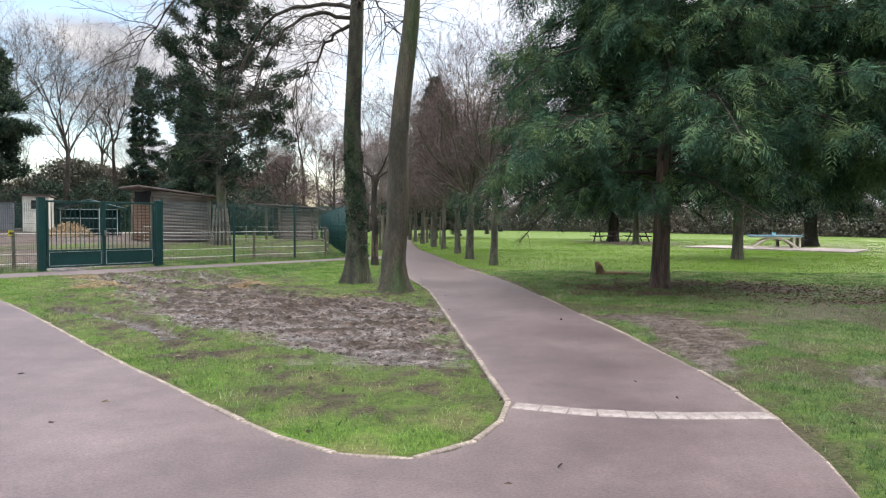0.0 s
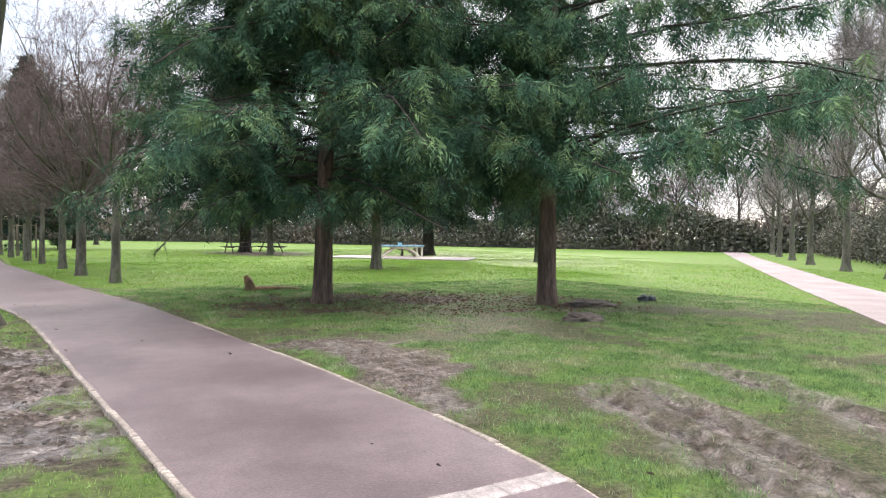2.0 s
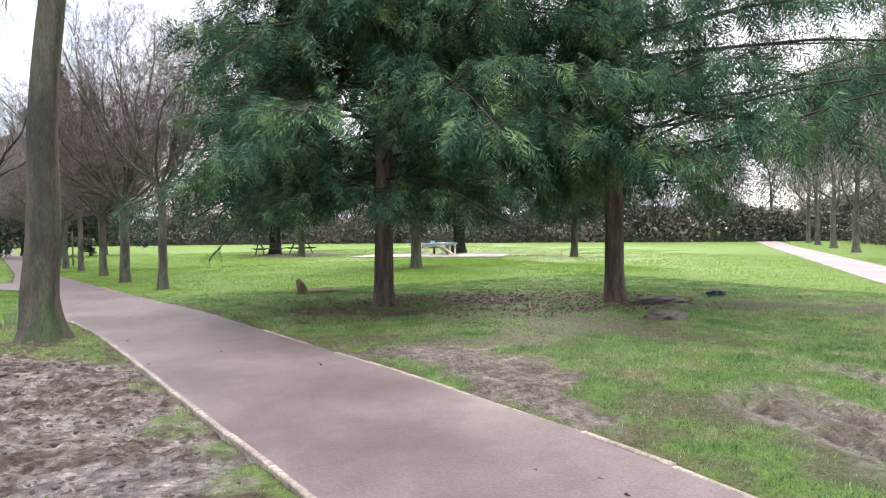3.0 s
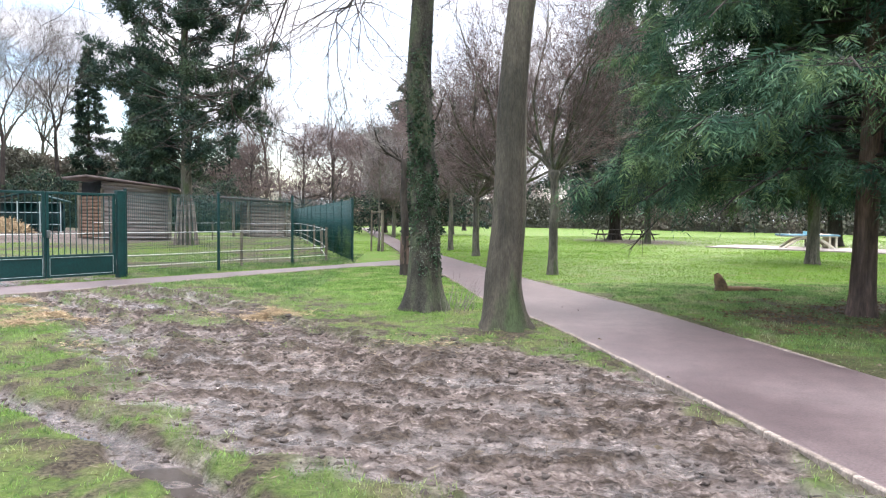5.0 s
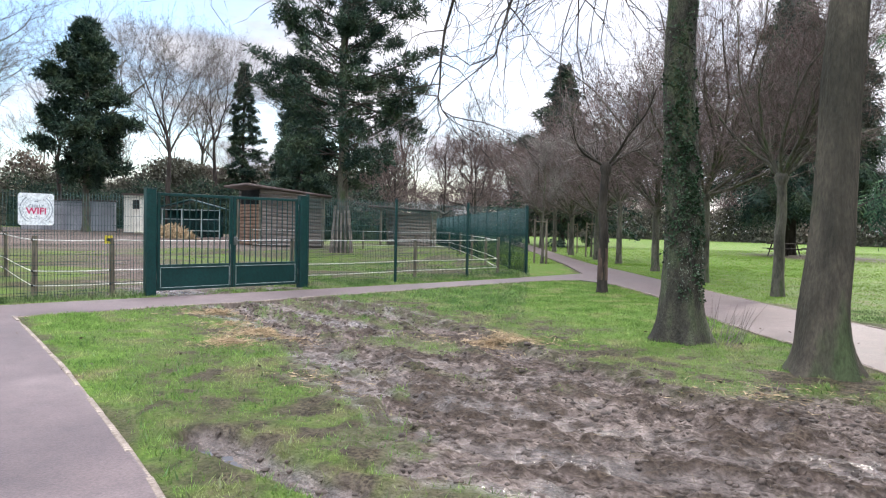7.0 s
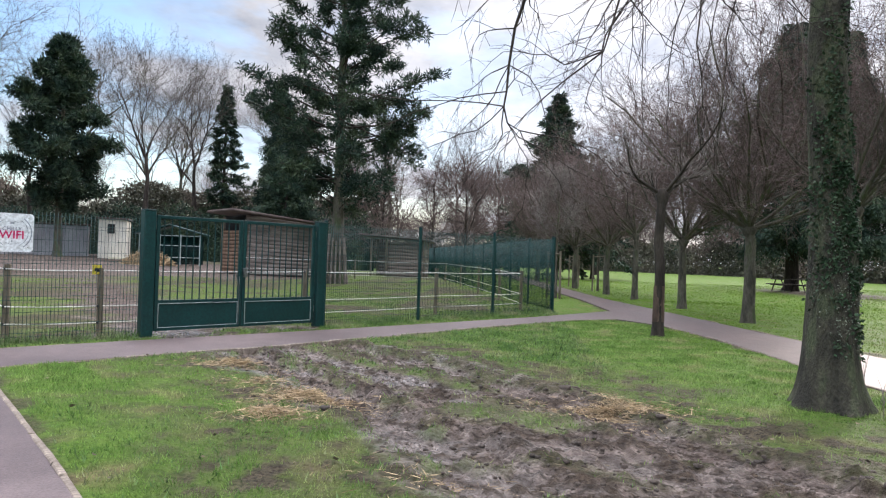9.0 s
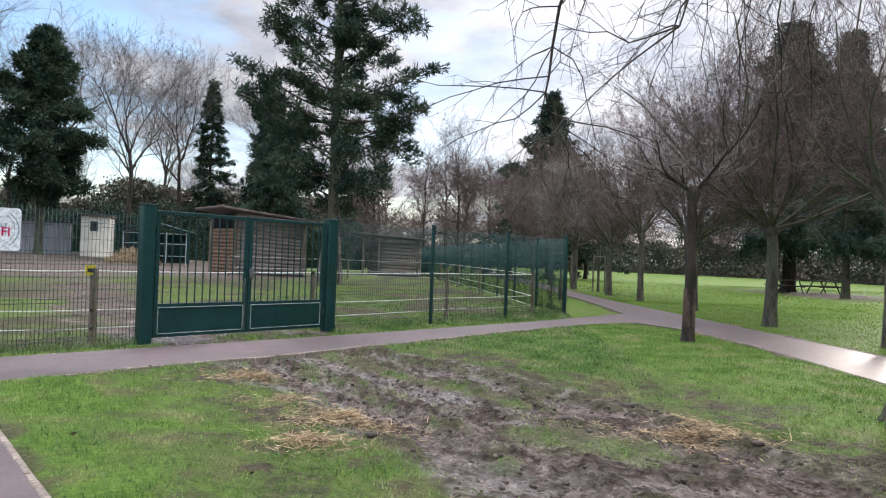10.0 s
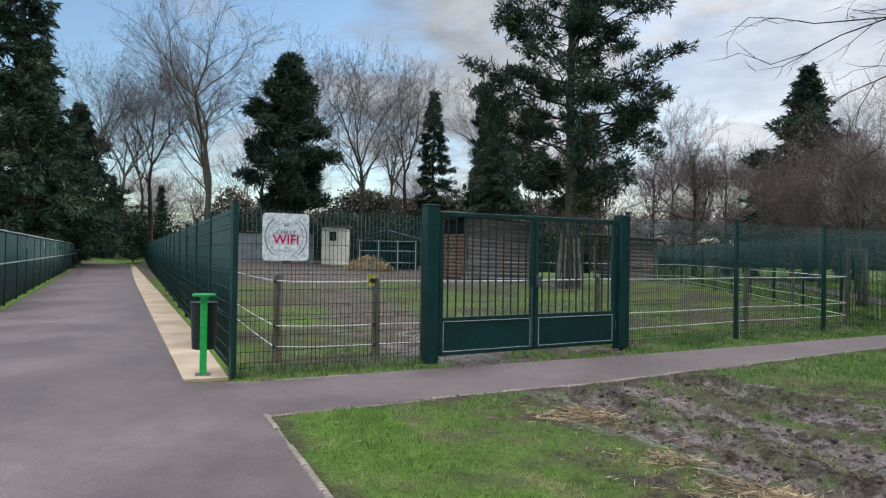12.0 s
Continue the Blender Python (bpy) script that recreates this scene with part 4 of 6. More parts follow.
def conifer(name, seed, height, r, clear, reach, whorls, sprays, spray_len, spray_w, bark, leaf, label, droop=0.25, hang=0.6, peak=0.25, skew=(0, 0), lift=0.0, gaps=0.0, group="", leaf_style=("spray", 2), low=0.62, point=0.75):
    """An evergreen: trunk, boughs and hanging sprays. reach: the widest bough; peak: the share of the height where it is."""
    rng = np.random.RandomState(seed)
    ob = thing(name, (0, 0, 0), label, "tree", group)
    q = Quads()
    tp = [(rng.normal() * 0.05 * min(i, 1), rng.normal() * 0.05 * min(i, 1), -0.08 if i == 0 else height * i / 6) for i in range(7)]
    trunk_tube(q, tp, np.linspace(r, 0.03, 7), 16, 0.4, seed, 5)
    part("trunk", q, bark, ob, smooth=True)
    qb, qs = Quads(), Quads()
    P, D, F_P, F_D = [], [], [], []
    style, per = leaf_style
    for i in range(whorls):
        f = (i + rng.uniform(0, 1)) / whorls
        h = clear + (height * 0.985 - clear) * f
        shape = min(1.0, low + (1 - low) * f / peak) if f < peak else (1 - (f - peak) / (1 - peak)) ** point
        if rng.uniform() < gaps:
            shape *= 0.45
        az = i * 2.39996 + rng.uniform(-0.6, 0.6)
        ln = max(0.25, reach * shape * rng.uniform(0.50, 1.15) * (1 + skew[0] * math.cos(az) + skew[1] * math.sin(az)))
        el = lift + rng.uniform(0.12 if f < 0.08 else -0.2, 0.4) * (1 - f) + 0.5 * f
        d = np.array([math.cos(az) * math.cos(el), math.sin(az) * math.cos(el), math.sin(el)])
        pts, dirs = limb(qb, rng, (0, 0, h), d, ln, max(0.012, r * 0.20 * shape), 4, -droop * 0.3, 0.10, 6)
        # side shoots along the bough
        k = max(5, int(4 + ln * (7.0 if style == "curtain" else 4.5)))
        t = np.minimum(rng.uniform(0.4 if style == "tuft" else 0.15, 1.0, k) ** 0.8 * 6, 5.999)
        j = t.astype(int)
        w = (t - j)[:, None]
        base = pts[j] * (1 - w) + pts[j + 1] * w
        side = np.cross(dirs[j], (0, 0, 1.0)) * rng.choice((-1, 1), (k, 1)) + dirs[j] * rng.uniform(0.2, 1.0, (k, 1)) + rng.normal(size=(k, 3)) * 0.30
        side /= np.linalg.norm(side, axis=1)[:, None]
        sl = (0.18 + 0.30 * ln * (1.05 - t / 7) * rng.uniform(0.5, 1.2, k))[:, None]
        twigs(qb, base, side, sl[:, 0], 0.006, rng, 0.15)
        n = max(2, int(sprays / whorls / k * (0.35 + shape)))
        u = rng.uniform(0.1 if style != "tuft" else 0.45, 1.05, (k, n, 1))
        q3 = base[:, None] + side[:, None] * sl[:, None] * u
        if style == "curtain":
            # feathered sprays hang from the shoots
            m = max(1, int(sprays / whorls / k * (0.6 + 0.5 * shape) + rng.uniform()))
            root = base[:, None] + side[:, None] * sl[:, None] * rng.uniform(0.0, 1.05, (k, m, 1)) + rng.normal(size=(k, m, 3)) * 0.05
            fall = side[:, None] * (1.1 - 0.6 * hang) + np.array([0, 0, -0.20 - 0.75 * hang]) + rng.normal(size=(k, m, 3)) * 0.24
            keep = root[:, :, 2] > clear * 0.80 + rng.uniform(0, 0.7, (k, m))
            F_P.append(root[keep])
            F_D.append(fall[keep])
            continue
        elif style == "tuft":
            # round puffs of needles toward the shoots' ends
            m = max(1, round(n / 14))
            puff = base[:, None] + side[:, None] * sl[:, None] * rng.uniform(0.35, 1.05, (k, m, 1)) + rng.normal(size=(k, m, 3)) * 0.05
            out = rng.normal(size=(k, m, 14, 3)) + np.array([0, 0, 0.35]) + side[:, None, None] * 0.4
            q3 = puff[:, :, None] + out * spray_len * 0.30
            dd = out
        else:
            q3 = q3 + rng.normal(size=q3.shape) * 0.06
            dd = side[:, None] * 0.9 + np.array([0, 0, -hang]) + rng.normal(size=q3.shape) * 0.5
        for _ in range(per):
            P.append((q3 + rng.normal(size=q3.shape) * spray_len * 0.2).reshape(-1, 3))
            D.append((dd + rng.normal(size=q3.shape) * (0.9 if style == "tuft" else 0.18)).reshape(-1, 3))
    if style == "curtain":
        F_P, F_D = np.concatenate(F_P), np.concatenate(F_D)
        qs.fronds(F_P, F_D, spray_len * rng.uniform(0.55, 1.35, len(F_P)), per, rng, spray_w)
    else:
        P, D = np.concatenate(P), np.concatenate(D)
        qs.leaves(P, D, spray_len * rng.uniform(0.6, 1.3, len(P)), spray_w * rng.uniform(0.6, 1.3, len(P)), rng)
    part("bough_frame", qb, M_BARK_DARK, ob)
    part("foliage", qs, leaf, ob)
    return ob


def put(ob, x, y, turn=0.0, s=1.0):
    ob.matrix_world = Matrix.Translation((x, y, float(rise(x, y)))) @ Matrix.Rotation(radians(turn), 4, "Z") @ Matrix.Scale(s, 4)
    return ob


def again(ob, x, y, turn, s=1.0):
    base = Matrix.Diagonal((*ob.scale, 1)).inverted()
    return copy_thing(ob, Matrix.Translation((x, y, float(rise(x, y)))) @ Matrix.Rotation(radians(turn), 4, "Z") @ Matrix.Scale(s, 4) @ base)


# two tall trees on the island
oak = bare_tree("tall_tree", 3, 17.0, 0.265, 7.0, 13, 5.5, 0.02, 3000, 0.45, M_BARK_LICHEN, M_TWIG_DARK, "tall bare tree with lichen-covered bark beside the path",
                trunk_pts=[(0, 0, -0.1), (-0.01, 0, 0.7), (-0.01, 0, 1.4), (-0.05, 0, 2.2), (-0.10, 0.01, 3.0), (-0.11, 0.02, 3.7), (-0.09, 0.03, 4.4), (-0.03, 0.05, 5.6), (0.06, 0.1, 8.0), (0.1, 0.1, 12.0), (0.2, 0.1, 17.0)], droop=0.16, twig_r=0.005, crown_bark=M_BARK_DARK,
                hanging=([(0, 0, 6.1), (-1.2, 0.6, 6.5), (-2.5, 1.2, 6.2), (-3.25, 1.6, 4.9), (-3.53, 1.83, 3.5), (-3.25, 2.1, 3.15)],
                         [(0, 0, 5.8), (-1.0, -0.2, 6.0), (-1.9, -0.3, 5.2), (-2.45, -0.28, 3.5)], [(0, 0, 5.7), (-0.5, 0, 5.6), (-1.0, 0.1, 5.0), (-1.4, 0.1, 4.4)],
                         [(0, 0, 6.6), (-1.6, -1.2, 7.0), (-3.2, -1.9, 6.0), (-3.9, -2.1, 4.6)], [(0, 0, 6.2), (0.4, -1.0, 6.2), (0.9, -1.6, 5.2)]))
put(oak, -1.99, 15.64)
oak2 = bare_tree("tall_tree", 8, 18.0, 0.240, 7.2, 11, 5.0, 0.02, 2400, 0.45, M_BARK, M_TWIG_DARK, "tall bare tree with a curved mossy trunk beside the path",
                 trunk_pts=[(0, 0, -0.1), (-0.02, 0, 0.6), (0.04, 0, 1.3), (0.05, 0, 2.1), (0.06, 0, 2.9), (0.13, 0.02, 3.7), (0.20, 0.03, 4.4), (0.33, 0.05, 5.6), (0.45, 0.1, 9.0), (0.5, 0.1, 18.0)], droop=0.14, twig_r=0.005, crown_bark=M_BARK_DARK)
put(oak2, -0.98, 13.83)


def trunk_cover(tree, name, mat, n, low, high, size, seed, side, label):
    """Small leaves or flakes lying on a trunk's bark, thickest round one side."""
    rr = np.random.RandomState(seed)
    bole = next(c for c in tree.children if c.name.startswith("trunk"))
    src = np.empty(len(bole.data.vertices) * 3, np.float32)
    bole.data.vertices.foreach_get("co", src)
    src = src.reshape(-1, 3)
    a = rr.normal(side, 0.8, n)
    z = low + (high - low) * rr.beta(1.7, 2.2, n)
    ok = value_noise(a * 0.35 + 5, z, 0.22, seed) + rr.uniform(-0.15, 0.15, n) > 0.46
    a, z = a[ok], z[ok]
    q = Quads()
    p = []
    for ai, zi in zip(a, z):
        ring = src[np.argsort(np.abs(src[:, 2] - zi))[:26]]
        c = ring.mean(0)
        near = ring[np.argmax((ring[:, 0] - c[0]) * math.cos(ai) + (ring[:, 1] - c[1]) * math.sin(ai))]
        rad = math.hypot(near[0] - c[0], near[1] - c[1]) * 0.985
        p.append((c[0] + math.cos(ai) * rad, c[1] + math.sin(ai) * rad, zi))
    out = np.stack([np.cos(a), np.sin(a), a * 0], 1)
    q.leaves(p, out * 0.5 + np.array([0, 0, -0.5]) + rr.normal(size=(len(a), 3)) * 0.55, size * rr.uniform(0.6, 1.3, len(a)), size * 0.42, rr)
    tagged(part(name, q, mat, tree, label), kind="stuff")


trunk_cover(oak, "ivy", M_IVY, 4200, 0.5, 4.4, 0.042, 5, -1.35, "dark green ivy leaves on the bark")
trunk_cover(oak, "lichen", M_LICHEN, 800, 0.5, 2.6, 0.022, 6, -1.1, "pale grey-green lichen flakes")

# pollards along the path
LIMB_LABEL = "round-headed bare tree with dense reddish twigs beside the path"
lime = bare_tree("avenue_tree", 21, 7.6, 0.15, 2.35, 18, 0, 0.13, 9000, 0.55, M_BARK_GREY, M_TWIG_RED, LIMB_LABEL, pollard=True, group="trees along the path", haze=5, lean=(0.35, 1.35))
put(lime, 0.76, 26.4, 20)
lime2 = bare_tree("avenue_tree", 22, 7.0, 0.12, 2.6, 12, 0, 0.12, 5500, 0.55, M_BARK_GREY, M_TWIG_RED, LIMB_LABEL, pollard=True, group="trees along the path", haze=5, lean=(0.35, 1.35))
put(lime2, 1.46, 22.6, 0)
again(lime, 0.30, 31.3, 140, 0.92)
again(lime2, -0.42, 35.8, 60, 0.95)
again(lime, -1.02, 39.2, 250, 0.9)
again(lime, -1.9, 44.3, 10, 0.9)
again(lime2, -2.65, 49.4, 190, 1.0)
again(lime, -3.4, 55.0, 80, 0.95)
pollard = bare_tree("pollard_tree", 31, 4.6, 0.105, 2.75, 4, 0, 0.14, 420, 0.35, M_BARK_DARK, M_TWIG_GREY, "slim pollarded tree with a knobbly dark head on the grass", pollard=True)
q = Quads()
q.tube([(0, 0, 0.28), (0, 0, 0.6), (0.005, 0, 0.98)], [0.118, 0.112, 0.108], 14)
part("bark_wrap", q, M_BARK_RED, pollard, "dark red-brown wrapping round the trunk", True)
put(pollard, -2.36, 22.15, 40)

# two dark evergreens on the lawn
YEW_LABEL = "large dark evergreen with drooping sprays and reddish trunk on the lawn"
CURTAIN = ("curtain", 8)
CURTAIN_FAR = ("curtain", 5)
yew = conifer("evergreen_tree", 41, 15.0, 0.18, 2.0, 4.5, 235, 41000, 0.42, 0.066, M_BARK_RED, M_YEW, YEW_LABEL, droop=0.30, hang=0.45, peak=0.08, low=0.85, leaf_style=CURTAIN)
put(yew, 4.58, 14.95, 30)
yew2 = conifer("evergreen_tree", 42, 15.0, 0.185, 2.2, 4.6, 205, 34000, 0.46, 0.060, M_BARK_RED, M_YEW, YEW_LABEL, droop=0.12, hang=0.85, peak=0.2, skew=(0.42, -0.18), gaps=0.28, low=0.95, leaf_style=CURTAIN)
put(yew2, 8.64, 13.1, 0)
# these evergreens stand in shade; the darker needle material puts it into the colour
mid = conifer("evergreen_tree", 43, 14.0, 0.2, 2.6, 3.3, 130, 8000, 0.75, 0.13, M_BARK_GREY, M_PINE, "dark evergreen with a slim mossy trunk on the lawn", hang=0.9, peak=0.2, leaf_style=CURTAIN_FAR, point=1.0)
put(mid, 11.25, 27.4, 0)
again(mid, 22.9, 32.2, 100, 0.9)
again(mid, 12.1, 46.0, 200, 1.0)
cedar = conifer("evergreen_tree", 44, 17.0, 0.42, 2.9, 6.0, 150, 11000, 1.0, 0.14, M_BARK_DARK, M_PINE, "broad dark evergreen shading a picnic table", hang=0.7, peak=0.15, leaf_style=CURTAIN_FAR, point=0.85, gaps=0.2)
put(cedar, 12.3, 53.5, 0)
again(cedar, 22.6, 44.2, 120, 0.95)

# paddock evergreens and the trees behind
TUFT = ("tuft", 3)
pine = conifer("pine_tree", 51, 18.0, 0.30, 3.0, 4.8, 120, 30000, 0.26, 0.027, M_BARK_GREY, M_PINE, "tall black pine with poles leaned round its trunk", droop=-0.05, hang=0, peak=0.36, gaps=0.25, lift=0.0, leaf_style=TUFT)
put(pine, -13.3, 39.7, 0)
small_pine = conifer("pine_tree", 52, 17.5, 0.34, 3.6, 4.6, 90, 14000, 0.44, 0.052, M_BARK_GREY, M_PINE, "dense dark pine behind the paddock", droop=-0.05, hang=0, peak=0.4, gaps=0.2, leaf_style=TUFT)
put(small_pine, -41.2, 60.2)
spruce = conifer("spruce_tree", 53, 17.5, 0.24, 1.0, 3.0, 130, 14000, 0.38, 0.046, M_BARK_DARK, M_PINE, "narrow dark spruce behind the paddock", hang=0.35, peak=0.1)
put(spruce, -27.5, 72.0)
again(spruce, -36.1, 80.0, 90, 1.08)
broad_spruce = conifer("spruce_tree", 54, 16.8, 0.30, 1.5, 7.4, 190, 26000, 0.46, 0.055, M_BARK_DARK, M_PINE, "broad dark spruce beyond the path", hang=0.3, peak=0.12, point=0.95)
put(broad_spruce, -1.72, 63.5, 0, 0.87)
again(broad_spruce, -54.5, 47.2, 60, 0.95)
again(broad_spruce, -61.5, 57.0, 150, 0.85)
again(mid, -25.8, 69.0, 40, 1.1)
again(spruce, -43.3, 37.4, 190, 1.25)
again(spruce, -24.5, 66.0, 190, 0.8)
again(spruce, -60.0, 52.0, 10, 1.0)
again(spruce, -74.0, 72.5, 70, 0.55)
again(spruce, -77.0, 69.5, 170, 0.6)
again(spruce, -70.0, 76.0, 20, 0.5)

tall = forked_tree("bare_tree", 61, 22.0, 0.34, 4.5, 0.60, 6, 0.9, M_BARK_GREY, M_TWIG_BROWN, "tall bare tree behind the paddock", k_twigs=1)
put(tall, -46.3, 56.3)
tall2 = forked_tree("bare_tree", 62, 20.0, 0.30, 5.5, 0.48, 6, 0.85, M_BARK_DARK, M_TWIG_BROWN, "tall bare tree at the edge of the park", k_twigs=1)
put(tall2, -40.6, 72.2)
bushy = bare_tree("bare_tree", 63, 9.0, 0.16, 1.6, 18, 4.2, 0.06, 3400, 1.0, M_BARK_DARK, M_TWIG_RED, "bushy bare tree with brown twigs", twig_r=0.012, haze=2)
put(bushy, -9.0, 66.0)
poplar = bare_tree("bare_tree", 64, 11.5, 0.17, 2.4, 22, 4.0, 0.30, 8000, 0.8, M_BARK_GREY, M_TWIG_GREY, "bare tree with upright grey twigs beside the gravel path", twig_r=0.009, limb_angle=1.0)
put(poplar, 25.6, 15.4)
again(tall, -54.0, 81.0, 120, 1.15)
again(tall2, -38.6, 78.5, 90, 1.0)
again(tall, -61.0, 57.5, 200, 0.85)
again(tall2, -76.0, 79.0, 30, 1.0)
for x, y, a, s in ((-58, 70, 10, 1.0), (-50, 90, 70, 1.0), (-44, 86, 130, 0.95), (-33, 90, 190, 1.0), (-66, 66, 250, 0.9), (-29, 84, 310, 0.9), (-20, 92, 20, 0.95), (-12, 96, 80, 0.9), (-48, 66, 160, 0.8), (-56, 60, 160, 0.9)):
    again(tall if a % 20 else tall2, x, y, a, s)
for x, y, a, s in ((30.0, 19.6, 60, 0.97), (35.6, 24.8, 150, 0.95), (41.5, 29.8, 240, 1.0), (48.0, 35.2, 20, 1.0), (54.0, 40.0, 100, 1.0), (22.0, 11.0, 200, 1.0)):
    again(poplar, x, y, a, s)
for x, y, a, s in ((-4.5, 70.0, 40, 1.0), (-12.5, 72.0, 130, 1.05), (-16.0, 66.0, 220, 0.9), (-6.5, 82.0, 300, 1.2), (1.5, 66.0, 200, 0.95), (-20.0, 74.0, 10, 1.1), (-9.5, 90.0, 70, 1.3), (4.0, 84.0, 70, 1.2)):
    again(bushy, x, y, a, s)
rng = random.Random(5)
BACK = [(-120, 90), (-70, 104), (-30, 112), (0, 128), (26, 108), (46, 76), (57, 50), (78, 30), (110, 0)]
far_trees = [forked_tree("far_tree", 91, 16.0, 0.28, 3.5, 0.55, 5, 1.2, M_BARK_GREY, M_TWIG_GREY, "tall bare tree at the park's far edge", twig_r=0.022, k_twigs=1),
             forked_tree("far_tree", 92, 13.0, 0.24, 2.5, 0.58, 5, 1.1, M_BARK_DARK, M_TWIG_GREY, "bare tree at the park's far edge", twig_r=0.022, k_twigs=1),
             forked_tree("far_tree", 93, 9.5, 0.18, 1.2, 0.6, 5, 1.1, M_BARK_DARK, M_TWIG_RED, "bushy bare tree at the park's far edge", twig_r=0.020, k_twigs=1)]
used = set()
for x, y, a, ln in along(BACK, 4.2):
    i = rng.choice((0, 1, 2, 2, 2))
    x, y, turn, size = x + rng.uniform(-3, 3), y + rng.uniform(-2, 8), rng.uniform(0, 360), rng.uniform(0.75, 1.1)
    if i in used:
        again(far_trees[i], x, y, turn, size)
    else:
        put(far_trees[i], x, y, turn, 1.0)
        used.add(i)
for x, y, a, ln in along([(-90, -60), (-40, -70), (20, -75), (80, -55)], 12.0):
    again(far_trees[rng.randrange(3)], x, y, rng.uniform(0, 360), rng.uniform(0.9, 1.2))


def hedge(name, line, height, depth, n, leaf, mat, label, seed, slim=0.28, heart=0.40):
    """An uneven bank of shrubs along a line."""
    r = np.random.RandomState(seed)
    q = Quads()
    p = np.asarray(line, float)
    s = np.concatenate([[0], np.cumsum(np.hypot(*np.diff(p, axis=0).T))])
    u = r.uniform(0, s[-1], n)
    x, y = np.interp(u, s, p[:, 0]), np.interp(u, s, p[:, 1])
    top = height * (0.55 + 0.5 * value_noise(u, u * 0, 3.0, seed) + 0.2 * value_noise(u, u * 0, 1.0, seed + 1))
    z = top * r.uniform(0, 1, n) ** 0.75
    wide = depth * (1 - 0.5 * (z / (top + 0.01)) ** 2)
    pos = np.stack([x + r.normal(size=n) * wide * 0.45, y + r.normal(size=n) * wide * 0.45, z], 1)
    pos[:, 2] += rise(pos[:, 0], pos[:, 1]) - 0.1
    # the woody heart of the bank
    m = int(s[-1] / 1.5)
    cu = np.linspace(0, s[-1], m)
    cx, cy = np.interp(cu, s, p[:, 0]), np.interp(cu, s, p[:, 1])
    ch = height * (heart + 0.5 * heart * value_noise(cu, cu * 0, 3.0, seed))
    cz = rise(cx, cy)
    for o in (-0.25, 0.25):
        q.add(np.stack([np.stack([cx + o, cy + o, cz - 0.1], 1), np.stack([cx + o * 0.5, cy + o * 0.5, cz + ch], 1)], 1).reshape(-1, 3),
              [(2 * i, 2 * i + 2, 2 * i + 3, 2 * i + 1) for i in range(m - 1)])
    q.leaves(pos, r.normal(size=(n, 3)) + (0, 0, 0.6), leaf * r.uniform(0.6, 1.4, n), leaf * slim * r.uniform(0.6, 1.4, n), r)
    return tagged(new(name, q.mesh(name, mat)), label, "hedge", kind="stuff")


hedge("hedge", BACK, 4.4, 2.0, 190000, 0.42, M_HEDGE, "dull brown-green hedge along the park's far edge", 71, 0.26, 0.16)
hedge("thicket", [(x * 1.04, y + 5) for x, y in BACK], 9.0, 3.0, 160000, 0.85, M_TWIG_GREY, "hazy thicket of bare shrubs behind the hedge", 76, 0.030, 0.02)
hedge("shrubbery", [(-40, 28), (-52, 39), (-66, 52), (-84, 68), (-84, 82), (-70, 82)], 5.0, 1.8, 50000, 0.2, M_PINE, "dull green shrubs behind the fence", 72)
hedge("shrubbery", [(-75.5, 68.0), (-68.0, 75.0)], 5.5, 2.2, 6000, 0.34, M_PINE, "dark evergreen shrubs closing the path", 75)
hedge("shrubbery", [(29, 13.5), (36, 19.5), (46, 27), (60, 39)], 3.2, 1.5, 26000, 0.2, M_HEDGE, "dark ivy-covered shrubs behind the tree row", 73)
hedge("shrubbery", [(-66, 80), (-48, 84), (-30, 80), (-18, 78)], 8.0, 2.5, 36000, 0.42, M_HEDGE, "dull green shrubs behind the paddock", 74)
hedge("shrubbery", [(-58, 72), (-47, 74), (-36, 72), (-25, 70), (-17, 66)], 5.5, 2.0, 22000, 0.34, M_PINE, "dark evergreen shrubs behind the hut and barn", 77, 0.15)

# ---- gate and mesh fences ----
F0, F1 = Vector((-12.48, 16.70, 0)), Vector((-4.09, 27.37, 0))
F_DIR = (F1 - F0).normalized()
F_TURN = math.atan2(F_DIR.y, F_DIR.x)
F_LEN = (F1 - F0).length
GATE_A, GATE_B = 2.35, 5.85      # the gate's outer posts, along the fence line


def on_fence(s, z=0.0, off=0.0):
    p = F0 + F_DIR * s + Vector((-F_DIR.y, F_DIR.x, 0)) * off
    return Vector((p.x, p.y, z))


def mesh_panel(length, height, slats=False):
    """A welded wire panel: upright wires and paired cross wires, with folds."""
    q = Quads()
    n = int(length / 0.05)
    for i in range(n + 1):
        x = length * i / n
        q.box((x, 0, 0.05 + height / 2), (0.0052, 0.0052, height))
    for k in range(11):
        z = 0.10 + (height - 0.1) * k / 10
        q.box((length / 2, 0.006, z), (length, 0.006, 0.006))
        if k % 3 == 0:
            q.box((length / 2, 0.020, z + 0.05), (length, 0.006, 0.006))
    if slats:
        for i in range(n):
            q.box((length * (i + 0.5) / n, -0.004, 0.05 + height / 2), (0.040, 0.003, height - 0.04))
    return q


def fence_post(height):
    return block((0, 0, height / 2), (0.06, 0.06, height), 0.006)


